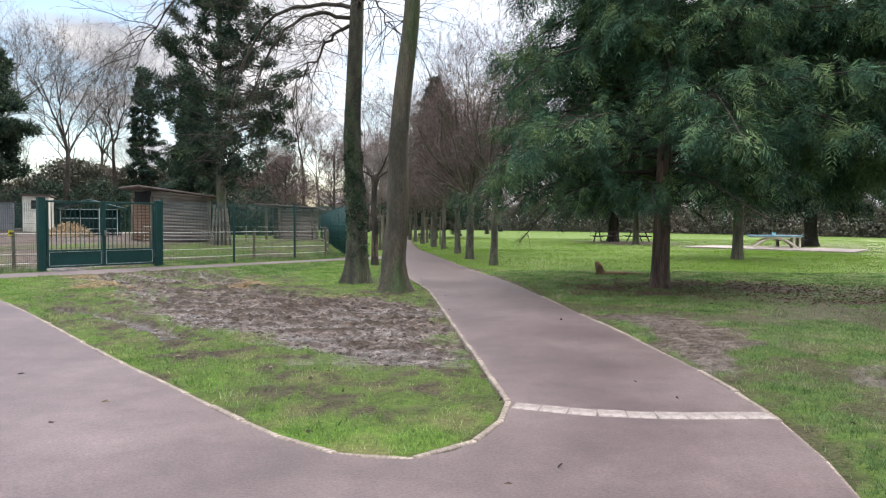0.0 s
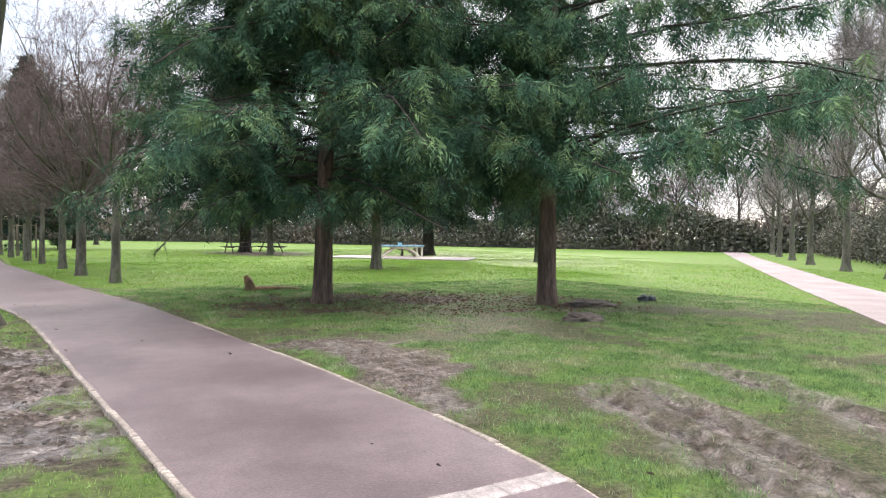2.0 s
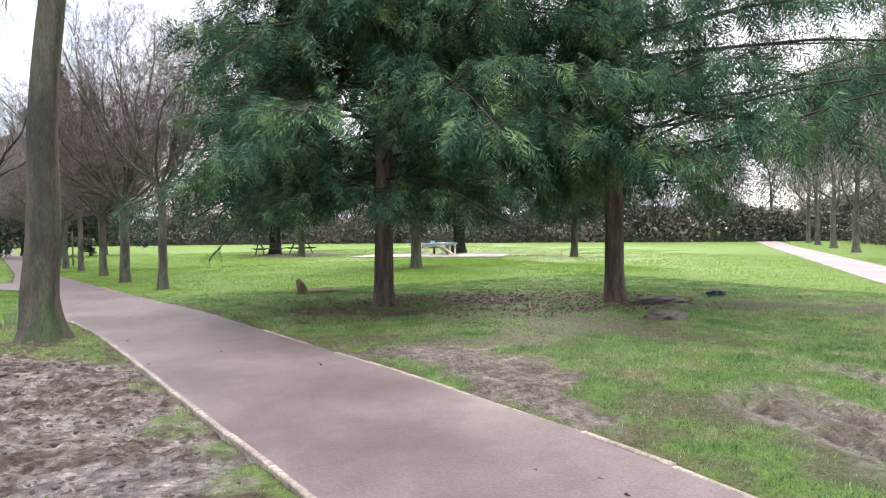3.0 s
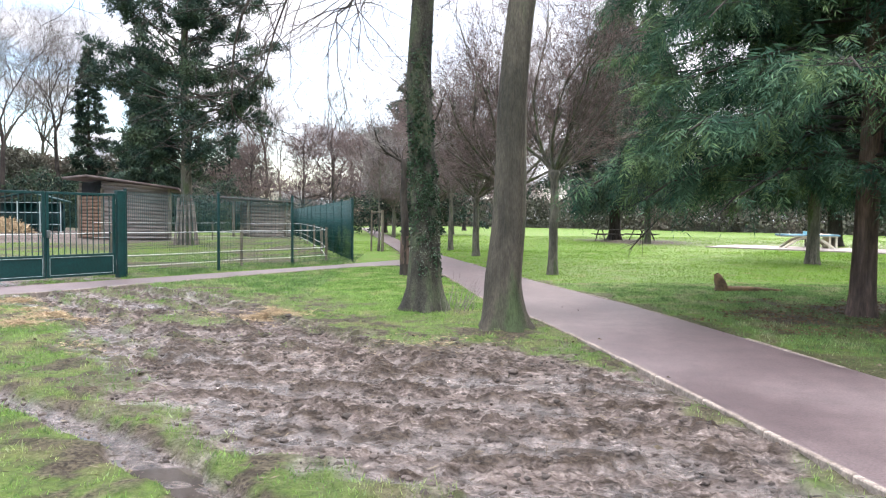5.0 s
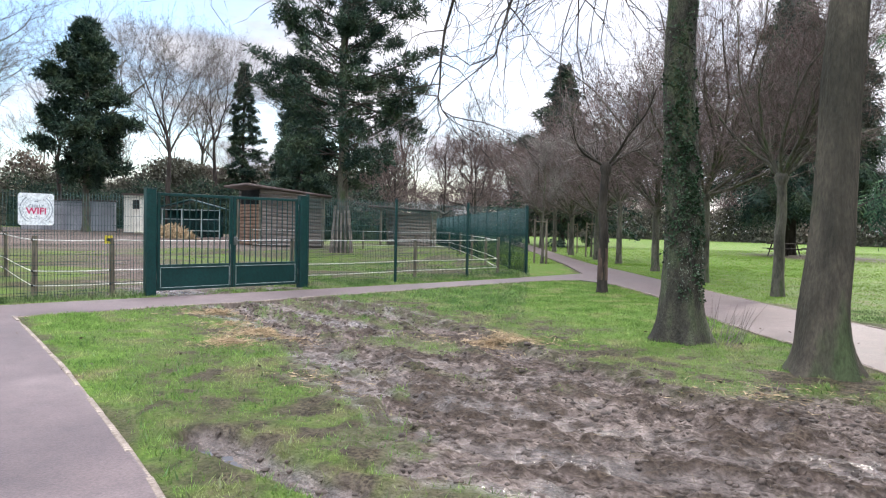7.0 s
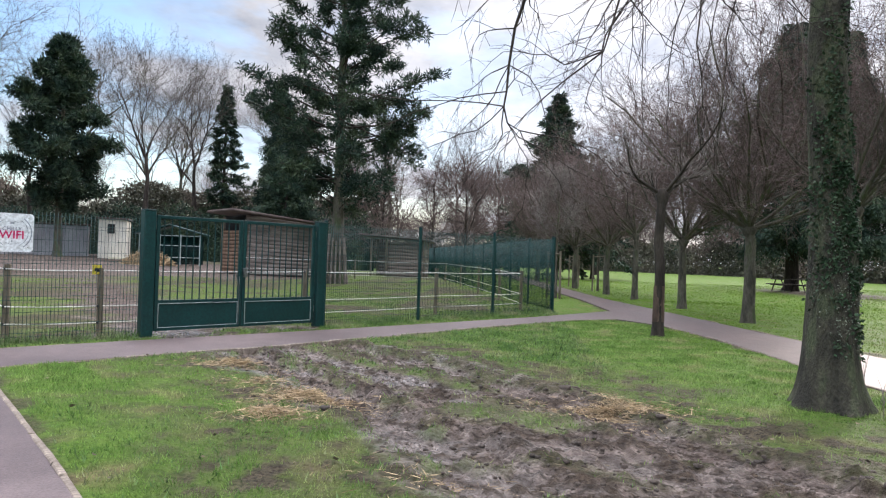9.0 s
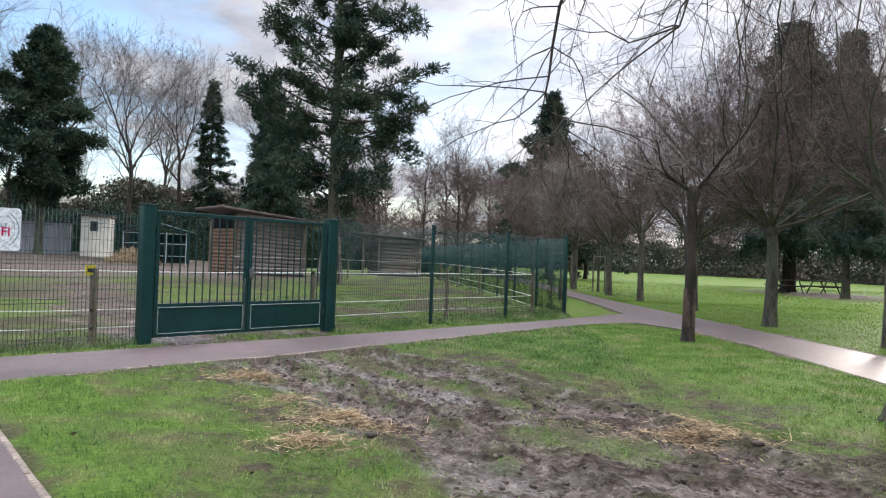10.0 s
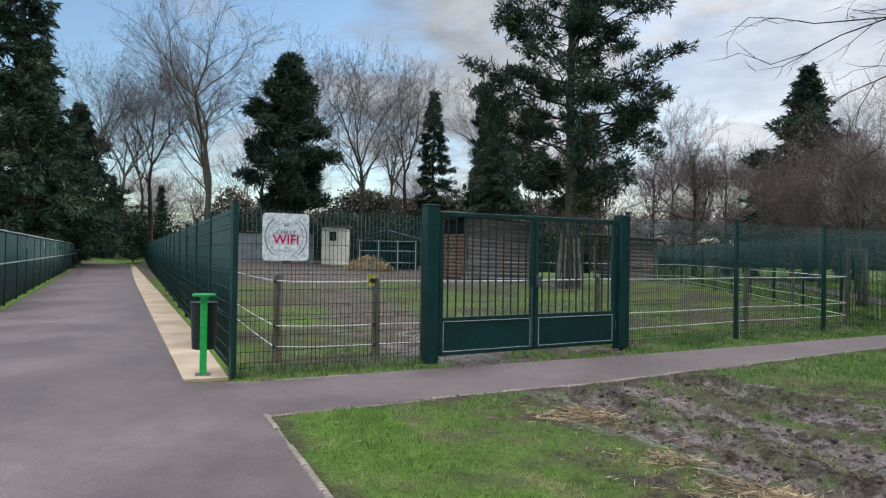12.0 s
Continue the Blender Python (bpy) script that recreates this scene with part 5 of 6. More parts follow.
def fence_run(name, a, b, spacing, height, label, slats=False, last_post=True):
    a, b = Vector(a), Vector(b)
    turn = math.atan2(b.y - a.y, b.x - a.x)
    n = max(1, round((b - a).length / spacing))
    step = (b - a).length / n
    ob = thing(name, a, label, "fence", turn=turn)
    post = part("post", fence_post(height + 0.06), M_GREEN, ob)
    cap = part("cap", block((0, 0, height + 0.07), (0.066, 0.066, 0.02), 0.004), M_BLACK, post)
    panel = part("mesh_panel", mesh_panel(step - 0.06, height - 0.05, slats), M_WIRE, ob)
    panel.location = (0.03, 0.0, 0)
    for i in range(1, n + (1 if last_post else 0)):
        p = post.copy(); scene.collection.objects.link(p); p.location = (step * i, 0, 0)
        c = cap.copy(); scene.collection.objects.link(c); c.parent = p
    for i in range(1, n):
        p = panel.copy(); scene.collection.objects.link(p); p.location = (step * i + 0.03, 0, 0)
    return ob


MESH = "dark green welded wire mesh fence"
fence_run("mesh_fence", on_fence(0), on_fence(GATE_A - 0.02), 2.5, 1.86, MESH + " beside the gate", last_post=False)
fence_run("mesh_fence", on_fence(GATE_B + 0.03), on_fence(F_LEN), 2.56, 1.98, MESH + " round the paddock")
fence_run("mesh_fence", on_fence(F_LEN) + Vector((-0.03, 0.12, 0)), (-11.5, 60.0, 0), 2.5, 2.0, MESH + " along the path")
N_DIR = (Vector((-66.0, 69.5, 0)) - F0).normalized()
fence_run("mesh_fence", F0 + N_DIR * 0.10, F0 + N_DIR * 2.5, 2.4, 1.86, MESH + " at the fence corner", last_post=False)
fence_run("slatted_fence", F0 + N_DIR * 2.5, (-66.0, 69.5, 0), 2.5, 1.86, "dark green slatted mesh fence beside the sand strip", slats=True)
left_fence = fence_run("slatted_fence", (-21.5, 20.35, 0), (-72.0, 66.6, 0), 2.5, 1.75, "dark green mesh fence filled with green slats", slats=True)
run = (Vector((-72.0, 66.6, 0)) - Vector((-21.5, 20.35, 0))).length
for z, name in ((1.79, "top_rail"), (1.02, "middle_rail")):
    part(name, block((run / 2, -0.035, z), (run, 0.022, 0.03), 0.004), M_EDGE, left_fence, "pale galvanised rail")
for i in range(8):
    part("reflector", block((0.6 + 6.7 * i, -0.045, 1.52), (0.05, 0.008, 0.26), 0.002), M_WHITE, left_fence, "white marker strip")


def gate():
    length = GATE_B - GATE_A
    ob = thing("double_gate", on_fence(GATE_A), "closed dark green double metal gate with upright bars", "gate", turn=F_TURN)
    pw, H = 0.19, 1.99
    for x in (pw / 2, length - pw / 2):
        p = part("gate_post", block((x, 0, H / 2), (pw, 0.16, H), 0.012), M_GREEN, ob)
        part("post_cap", block((x, 0, H + 0.008), (pw + 0.012, 0.172, 0.016), 0.005), M_GREEN, p)
        for z in (0.35, 1.75):
            side = 1 if x < 1 else -1
            part("hinge", rod((x + side * (pw / 2 + 0.02), 0, z - 0.06), (x + side * (pw / 2 + 0.02), 0, z + 0.06), 0.018), M_STEEL, p)
    inner0, inner1, mid = pw + 0.03, length - pw - 0.03, length / 2
    for a, b in ((inner0, mid - 0.008), (mid + 0.008, inner1)):
        w = b - a
        leaf = part("gate_leaf", block((a + 0.03, 0, 1.005), (0.06, 0.05, 1.85), 0.005), M_GREEN, ob)
        part("stile", block((b - 0.03, 0, 1.005), (0.06, 0.05, 1.85), 0.005), M_GREEN, leaf)
        for z, h in ((1.90, 0.055), (0.545, 0.055), (0.105, 0.05)):
            part("rail", block((a + w / 2, 0.001, z), (w - 0.12, 0.046, h), 0.004), M_GREEN, leaf)
        part("kick_panel", block((a + w / 2, 0.0, 0.325), (w - 0.12, 0.02, 0.39), 0.003), M_GREEN, leaf, "smooth green sheet panel")
        for z in (0.133, 0.515):
            part("worn_edge", block((a + w / 2, -0.020, z), (w - 0.125, 0.012, 0.010), 0.002), M_EDGE, leaf, "pale worn metal edge")
        for x in (a + 0.066, b - 0.066):
            part("worn_edge", block((x, -0.020, 0.325), (0.010, 0.012, 0.36), 0.002), M_EDGE, leaf, "pale worn metal edge")
        for i in range(11):
            x = a + 0.06 + (w - 0.12) * (i + 0.6) / 11.2
            part("bar", rod((x, 0, 0.55), (x, 0, 1.90), 0.011, 8), M_GREEN, leaf)
    lock = part("lock_box", block((mid + 0.045, -0.045, 1.02), (0.07, 0.05, 0.16), 0.006), M_STEEL, ob, "grey metal lock box")
    part("handle", rod((mid + 0.05, -0.08, 1.03), (mid + 0.15, -0.085, 1.03), 0.010), M_STEEL, lock, "steel lever handle")
    bolt = part("drop_bolt", rod((mid - 0.06, -0.035, 0.12), (mid - 0.06, -0.035, 0.95), 0.008), M_STEEL, ob, "steel drop bolt")
    part("chain", rod((mid - 0.14, -0.03, 1.12), (mid - 0.05, -0.04, 0.62), 0.006), M_STEEL, ob, "thin hanging chain")


gate()


def letters(text, size, mat, parent, x, z, name="lettering", y=-0.014, label=""):
    cu = bpy.data.curves.new(name, "FONT")
    cu.body, cu.size, cu.align_x, cu.align_y, cu.extrude, cu.offset = text, size, "CENTER", "CENTER", 0.0015, size * 0.018
    tmp = bpy.data.objects.new(name, cu)
    scene.collection.objects.link(tmp)
    me = bpy.data.meshes.new_from_object(tmp.evaluated_get(bpy.context.evaluated_depsgraph_get()))
    bpy.data.objects.remove(tmp)
    me.materials.clear()
    me.materials.append(mat)
    ob = part(name, me, mat, parent, label)
    ob.matrix_basis = Matrix.Translation((x, y, z)) @ Matrix.Rotation(radians(90), 4, "X")
    return ob


def arc(q, r, a0, a1, w, y):
    th = np.linspace(radians(a0), radians(a1), 18)
    for s, t in zip(th[:-1], th[1:]):
        pts = [(r0 * math.cos(k), y, r0 * math.sin(k)) for k, r0 in ((s, r), (t, r), (t, r + w), (s, r + w))]
        back = [(x, y + 0.003, z) for x, _, z in pts]
        q.add(pts + back, [(0, 1, 2, 3), (7, 6, 5, 4), (0, 4, 5, 1), (1, 5, 6, 2), (2, 6, 7, 3), (3, 7, 4, 0)])


def wifi_sign():
    side = 0.53
    p = on_fence(0.55, 1.55, -0.05)
    ob = thing("wifi_sign", p, "square white public internet sign fixed on the mesh fence", "sign", turn=F_TURN)
    bm = block((0, 0, 0), (side, 0.02, side), 0)
    bmesh.ops.bevel(bm, geom=[e for e in bm.edges if abs(e.verts[0].co.y - e.verts[1].co.y) > 0.01], offset=0.045, segments=4, profile=0.5, affect="EDGES")
    part("panel", bm, M_SIGN, ob)
    for r, a0, a1, w in ((0.235, 125, 235, 0.012), (0.235, -55, 55, 0.012), (0.195, 120, 240, 0.006), (0.195, -60, 60, 0.006), (0.155, 60, 120, 0.004), (0.155, 240, 300, 0.004)):
        q = Quads()
        arc(q, r, a0, a1, w, -0.014)
        part("printed_arc", q, M_SIGN_ARC, ob, "grey printed arc")
    letters("WIFI", 0.150, M_SIGN_RED, ob, 0.0, -0.035, label="magenta capitals")
    letters("CHILLY", 0.072, M_SIGN_ARC, ob, 0.0, 0.05, label="thin grey capitals")
    part("printed_mark", block((0, -0.0125, 0.13), (0.05, 0.003, 0.02), 0), M_SIGN_ARC, ob)
    part("printed_mark", block((0, -0.0125, -0.12), (0.02, 0.003, 0.02), 0), M_SIGN_ARC, ob)
    for x in (-0.2, 0.2):
        for z in (-0.2, 0.2):
            part("bolt", rod((x, -0.016, z), (x, 0.05, z), 0.007, 8), M_STEEL, ob)


wifi_sign()


def litter_bin():
    ob = thing("litter_bin", (-12.80, 16.60, 0.03), "bright green post with round cap and black litter bin", "bin", turn=radians(40))
    part("post", block((0, 0, 0.43), (0.075, 0.075, 0.86), 0.008), M_LIME, ob, "bright green square post")
    part("cap", rod((0, 0, 0.86), (0, 0, 0.882), 0.125, 24), M_LIME, ob, "bright green round cap")
    part("foot_plate", block((0, 0, 0.006), (0.16, 0.16, 0.012), 0.003), M_STEEL, ob)
    bm = rod((0, 0.20, 0.26), (0, 0.20, 0.77), 0.125, 24, 0.145)
    bmesh.ops.delete(bm, geom=[f for f in bm.faces if len(f.verts) > 8 and f.normal.z > 0.5], context="FACES")
    body = part("bin_body", bm, M_BLACK, ob, "black plastic drum")
    part("rim", rod((0, 0.20, 0.755), (0, 0.20, 0.78), 0.152, 24), M_BLACK, body)
    part("bracket", block((0, 0.06, 0.6), (0.04, 0.08, 0.05), 0.004), M_STEEL, ob)


litter_bin()


# ---- paddock: tape fence, barn, shelter, hut ----
def tape_fence():
    """Wooden posts with three white tapes, inside the mesh fence and away from it."""
    ob = thing("tape_fence", (0, 0, 0), "white electric tape fence on weathered wooden posts", "fence")
    front = [(-12.72, 17.85), (-11.72, 18.62), (-9.35, 21.75), (-7.05, 24.95), (-4.95, 27.55)]
    side = [(-5.6, 31.5), (-6.5, 36.0), (-7.6, 41.5), (-8.9, 47.5)]
    back = [(-14.0, 46.8), (-19.5, 43.5)]
    left = [(-16.4, 21.6), (-21.5, 26.4), (-28.0, 32.4), (-36.0, 40.2)]
    rr = random.Random(9)
    post_mesh = None
    for x, y in front + side + back + left:
        z0 = float(rise(x, y))
        h = 1.08 + rr.uniform(-0.03, 0.05)
        p = part("wooden_post", rod((0, 0, -0.1), (0, 0, h), 0.05, 9, 0.046), M_WOOD, ob)
        p.matrix_basis = Matrix.Translation((x, y, z0)) @ Matrix.Rotation(rr.uniform(-0.03, 0.03), 4, "X")
        for z in (1.02, 0.46, 0.2):
            part("insulator", block((0.0, -0.05, z), (0.03, 0.05, 0.04), 0.004), M_BLACK, p)
    for chain in (front + side, side[-1:] + back, front[:1] + left):
        for (x1, y1), (x2, y2) in zip(chain, chain[1:]):
            for z in (1.02, 0.46, 0.2):
                q = Quads()
                t = np.linspace(0, 1, 7)
                sag = -0.014 * 4 * t * (1 - t)
                zz = z + sag + rise(x1 + (x2 - x1) * t, y1 + (y2 - y1) * t)
                q.tube(np.stack([x1 + (x2 - x1) * t, y1 + (y2 - y1) * t - 0.06, zz], 1), np.full(7, 0.008), 4)
                part("tape", q, M_TAPE, ob)
    plate = part("warning_plate", block((-11.74, 18.53, 1.03), (0.14, 0.012, 0.15), 0.003, F_TURN), M_YELLOW, ob, "yellow warning plate")
    part("printed_bar", block((-11.735, 18.522, 1.03), (0.07, 0.012, 0.05), 0, F_TURN), M_BLACK, plate)


tape_fence()


def boards(ob, mat, a, b, z0, h_a, h_b, n, label="", thick=0.05, gap=0.006):
    """Horizontal boards from a to b, the top following the slope from h_a to h_b."""
    a, b = np.array(a, float), np.array(b, float)
    d = b - a
    nrm = np.array([-d[1], d[0]]) / np.hypot(*d) * thick / 2
    rr = np.random.RandomState(n)
    for i in range(n):
        f0, f1 = i / n, (i + 1) / n
        off = rr.uniform(-0.008, 0.008)
        v = []
        for p, h in ((a, h_a), (b, h_b)):
            for s in (-1, 1):
                x, y = p + nrm * s + nrm / thick * 2 * off
                v += [(x, y, z0 + h * f0 + gap), (x, y, z0 + h * f1 - gap * 0.2)]
        q = Quads()
        q.add(v, [(0, 4, 5, 1), (2, 3, 7, 6), (1, 5, 7, 3), (0, 2, 6, 4), (0, 1, 3, 2), (4, 6, 7, 5)])
        part("board", q, mat, ob, label)


def barn():
    A, B, C = (-20.5, 47.0), (-16.4, 46.5), (-22.6, 48.6)
    D = (-18.4, 51.6)
    ob = thing("wooden_barn", (0, 0, 0), "weathered wooden barn with greyed boards and sloping dark roof", "barn")
    boards(ob, M_SLAT, A, B, 0, 3.45, 3.0, 15, "greyed horizontal boards")
    boards(ob, M_BROWN, A, (A[0] + (C[0] - A[0]) * 0.98, A[1] + (C[1] - A[1]) * 0.98), 0, 2.55, 2.55, 12, "warm brown boarded end")
    boards(ob, M_SLAT, C, D, 0, 3.4, 3.0, 14)
    boards(ob, M_SLAT, B, D, 0, 3.0, 3.0, 14)
    for p in (A, B, C, D):
        part("corner_post", block((p[0], p[1], 1.5), (0.16, 0.16, 3.0), 0.01), M_WOOD, ob)
    q = Quads()
    v = [(-23.9, 49.2, 3.78), (-21.0, 46.1, 3.78), (-15.6, 45.6, 3.05), (-17.6, 52.4, 3.05)]
    v += [(x, y, z - 0.14) for x, y, z in v]
    q.add(v, [(0, 1, 2, 3), (7, 6, 5, 4), (0, 4, 5, 1), (1, 5, 6, 2), (2, 6, 7, 3), (3, 7, 4, 0)])
    part("roof", q, M_ROOF, ob, "dark overhanging roof")
    # one dark sheet across the open gable, painted as the shade inside
    boards(ob, M_DARK, (A[0] - 0.25, A[1] + 0.35), (C[0], C[1] + 0.2), 2.5, 0.95, 0.95, 1, "dark sheet for the shade in the open gable")


barn()


def shelter():
    ob = thing("field_shelter", (0, 0, 0), "open wooden field shelter with low sloping roof", "shed")
    q = Quads()
    boards(ob, M_SLAT, (-14.4, 55.6), (-10.9, 55.9), 0, 2.3, 2.3, 10)
    boards(ob, M_SLAT, (-10.9, 53.6), (-10.9, 55.9), 0, 2.4, 2.3, 10)
    boards(ob, M_SLAT, (-13.4, 53.5), (-10.9, 53.6), 0, 2.3, 2.2, 10)
    for x, y in ((-14.4, 53.3), (-13.4, 53.4), (-10.9, 53.6), (-14.4, 55.6)):
        part("post", block((x, y, 1.25), (0.14, 0.14, 2.5), 0.01), M_WOOD, ob)
    v = [(-15.2, 52.8, 2.78), (-10.4, 53.1, 2.5), (-10.4, 56.4, 2.4), (-15.2, 56.1, 2.68)]
    v += [(x, y, z - 0.1) for x, y, z in v]
    q.add(v, [(0, 1, 2, 3), (7, 6, 5, 4), (0, 4, 5, 1), (1, 5, 6, 2), (2, 6, 7, 3), (3, 7, 4, 0)])
    part("roof", q, M_ROOF, ob)


shelter()


def hut():
    x0, y0 = -39.0, 64.5
    z0 = float(rise(x0, y0)) - 0.08
    turn = radians(24)
    ob = thing("white_hut", (x0, y0, z0), "small whitewashed hut with one dark window", "hut", turn=turn)
    ob.scale = (0.9, 1.2, 1.28)
    part("front_wall", block((0, -1.3, 1.3), (2.4, 0.2, 2.6), 0.02), M_WHITE, ob)
    part("side_wall", block((-1.1, 0.1, 1.25), (0.2, 2.6, 2.5), 0.02), M_WHITE, ob)
    part("side_wall", block((1.1, 0.1, 1.25), (0.2, 2.6, 2.5), 0.02), M_WHITE, ob)
    part("back_wall", block((0, 1.3, 1.25), (2.0, 0.2, 2.5), 0.02), M_WHITE, ob)
    w = part("window", block((-0.1, -1.41, 1.95), (0.62, 0.03, 0.62), 0.01), M_DARK, ob, "small dark window")
    part("frame", block((-0.1, -1.42, 1.61), (0.74, 0.08, 0.06), 0.008), M_WHITE, w)
    bm = prism([(-1.35, -1.55), (1.35, -1.55), (1.35, 1.55), (-1.35, 1.55)], 2.55, 2.68)
    for v in bm.verts:
        v.co.z += 0.16 * (1 - abs(v.co.x) / 1.35) * 1.6
    part("roof", bm, M_ROOF, ob)
    part("step", block((1.2, -2.0, 0.06), (2.6, 1.2, 0.14), 0.02), M_CONC, ob)
    side = thing("grey_outbuilding", (x0 - 5.6, y0 - 1.6, z0), "low grey rendered outbuilding beside the white hut", "building", turn=radians(30))
    part("wall", block((0, 0, 1.2), (7.2, 2.2, 3.0), 0.02), M_GREYWALL, side)
    part("roof", block((0, 0, 2.78), (7.5, 2.5, 0.1), 0.02), M_ROOF, side)


hut()


def pen():
    """A green-framed pen with a heap of hay."""
    x0, y0 = -31.0, 58.5
    z0 = float(rise(x0, y0))
    ob = thing("animal_pen", (x0, y0, z0 - 0.05), "green metal pen with a pitched top beside a hay heap", "pen", turn=radians(15))
    for x in (-2.2, -0.7, 0.8, 2.2):
        part("post", block((x, 0, 1.15), (0.07, 0.07, 2.4), 0.006), M_EDGE, ob)
    for z in (0.6, 1.5, 2.25):
        part("rail", block((0, 0, z), (4.4, 0.05, 0.05), 0.005), M_EDGE, ob)
    part("green_panel", mesh_panel(4.4, 2.2, True), M_GREEN, ob).location = (-2.2, 1.6, 0)
    q = Quads()
    v = [(-2.6, -0.3, 2.4), (0, -0.3, 3.1), (0, 2.2, 3.1), (-2.6, 2.2, 2.4), (2.6, -0.3, 2.4), (2.6, 2.2, 2.4)]
    v += [(x, y, z - 0.08) for x, y, z in v]
    q.add(v, [(0, 1, 2, 3), (1, 4, 5, 2), (9, 8, 7, 6), (8, 11, 10, 7), (0, 6, 7, 1), (1, 7, 10, 4), (3, 2, 8, 9), (2, 5, 11, 8), (0, 3, 9, 6), (4, 10, 11, 5)])
    part("roof", q, M_GREEN, ob)
    hay = Quads()
    r = np.random.RandomState(4)
    n = 2600
    a, rad = r.uniform(0, 6.283, n), np.sqrt(r.uniform(0, 1, n))
    pos = np.stack([np.cos(a) * rad * 1.9, np.sin(a) * rad * 0.9, (1 - rad ** 2) * 1.05 * r.uniform(0.3, 1, n) + 0.02], 1)
    hay.leaves(pos, r.normal(size=(n, 3)), 0.4, 0.03, r)
    h = new("hay_heap", hay.mesh("hay_heap", M_STRAW))
    h.location = (x0 - 0.6, y0 - 2.0, z0 - 0.05)
    tagged(h, "loose tan hay heap in front of the pen", "hay", kind="stuff")


pen()


def leaned_poles():
    ob = thing("leaned_poles", (-13.3, 39.7, 0), "weathered poles leaned round the pine's trunk", "poles")
    for i in range(14):
        a = i * 6.283 / 14
        rr = 0.55 + 0.05 * math.sin(i * 3)
        part("pole", rod((math.cos(a) * rr, math.sin(a) * rr, -0.02), (math.cos(a) * 0.36, math.sin(a) * 0.36, 2.15 + 0.2 * math.sin(i * 5)), 0.045, 7), M_SLAT, ob)


leaned_poles()


# ---- staked young trees ----
def staked_tree(x, y, seed, proto=[]):
    ob = bare_tree("young_tree", seed, 5.0, 0.05, 2.0, 9, 1.6, 0.15, 700, 0.5, M_BARK_GREY, M_TWIG_GREY, "young bare tree held by three wooden stakes", group="staked young trees")
    for a in (0.3, 2.4, 4.5):
        part("stake", rod((math.cos(a) * 0.32, math.sin(a) * 0.32, -0.1), (math.cos(a) * 0.30, math.sin(a) * 0.30, 1.75), 0.04, 8), M_WOOD, ob)
    for a, b in ((0.3, 2.4), (2.4, 4.5), (4.5, 0.3)):
        part("crossbar", rod((math.cos(a) * 0.3, math.sin(a) * 0.3, 1.66), (math.cos(b) * 0.3, math.sin(b) * 0.3, 1.66), 0.025, 6), M_WOOD, ob)
    return put(ob, x, y, seed * 40)


young = staked_tree(-1.7, 47.5, 81)
again(young, -1.0, 42.3, 70)
again(young, -3.55, 34.4, 160)


# ---- tables on the lawn ----
def table_tennis():
    ob = thing("table_tennis_table", (18.2, 39.6, 0.0), "concrete table tennis table with blue top and arched cream legs", "table", turn=radians(-18))
    part("tabletop", block((0, 0, 0.72), (2.74, 1.52, 0.08), 0.01), M_BLUE, ob, "dull blue top")
    part("rim", block((0, 0, 0.655), (2.6, 1.4, 0.05), 0.008), M_CONC, ob)
    for y in (-0.55, 0.55):
        q = Quads()
        for s in (-1, 1):
            t = np.linspace(0, 1, 9)
            pts = np.stack([s * (1.2 - 1.15 * t), t * 0 + y, 0.62 * np.sin(t * 1.5708)], 1)
            q.tube(pts, np.full(9, 0.07), 8)
        part("arched_leg", q, M_CONC, ob, "cream arched concrete leg", True)
    for x in (0.95, 1.25):
        part("leg", block((x, 0, 0.32), (0.10, 1.2, 0.64), 0.01), M_CONC, ob)
    part("net", block((0, 0, 0.83), (0.02, 1.6, 0.15), 0.004), M_CYAN, ob, "pale blue metal net")
    slab = tagged(new("concrete_slab", bpy.data.meshes.new("slab")), "pale concrete slab under the table", "slab", kind="structure")
    bm = prism([(13.4, 40.8), (16.4, 43.6), (22.3, 37.5), (19.4, 33.8)], 0.0, 0.06)
    bm.to_mesh(slab.data)
    bm.free()
    slab.data.materials.append(M_SLAB)


table_tennis()


def picnic_table(x, y, turn):
    ob = thing("picnic_table", (x, y, 0), "dark wooden picnic table under the evergreen", "table", turn=radians(turn))
    for i in range(5):
        part("table_board", block((0, -0.3 + 0.15 * i, 0.74), (1.8, 0.135, 0.045), 0.006), M_DARKWOOD, ob)
    for s in (-1, 1):
        for k in (-0.07, 0.07):
            part("bench_board", block((0, s * 0.72 + k, 0.45), (1.8, 0.13, 0.045), 0.006), M_DARKWOOD, ob)
        part("cross_beam", block((s * 0.65, 0, 0.41), (0.05, 1.5, 0.09), 0.006), M_DARKWOOD, ob)
        for k in (-1, 1):
            part("leg", rod((s * 0.65, k * 0.62, 0.0), (s * 0.65, k * 0.25, 0.72), 0.045, 4), M_DARKWOOD, ob)
    return ob


picnic_table(11.2, 51.0, 15)
picnic_table(13.9, 52.3, 100)
picnic_table(19.9, 41.3, -30)


# ---- small things on the lawn ----
def stump():
    ob = thing("tree_stump", (4.05, 18.5, 0), "short reddish rotten tree stump on the lawn", "stump")
    q = Quads()
    trunk_tube(q, [(0, 0, -0.05), (0.0, 0, 0.12), (-0.05, 0.02, 0.26), (-0.1, 0.03, 0.36)], [0.11, 0.10, 0.085, 0.05], 12, 0.5, 4)
    part("stump_body", q, M_STUMP, ob, smooth=True)
    q = Quads()
    q.tube([(0.1, 0, 0.03), (0.6, -0.1, 0.05), (1.2, -0.1, 0.03)], [0.09, 0.07, 0.03], 8)
    part("surface_root", q, M_STUMP, ob, smooth=True)


stump()


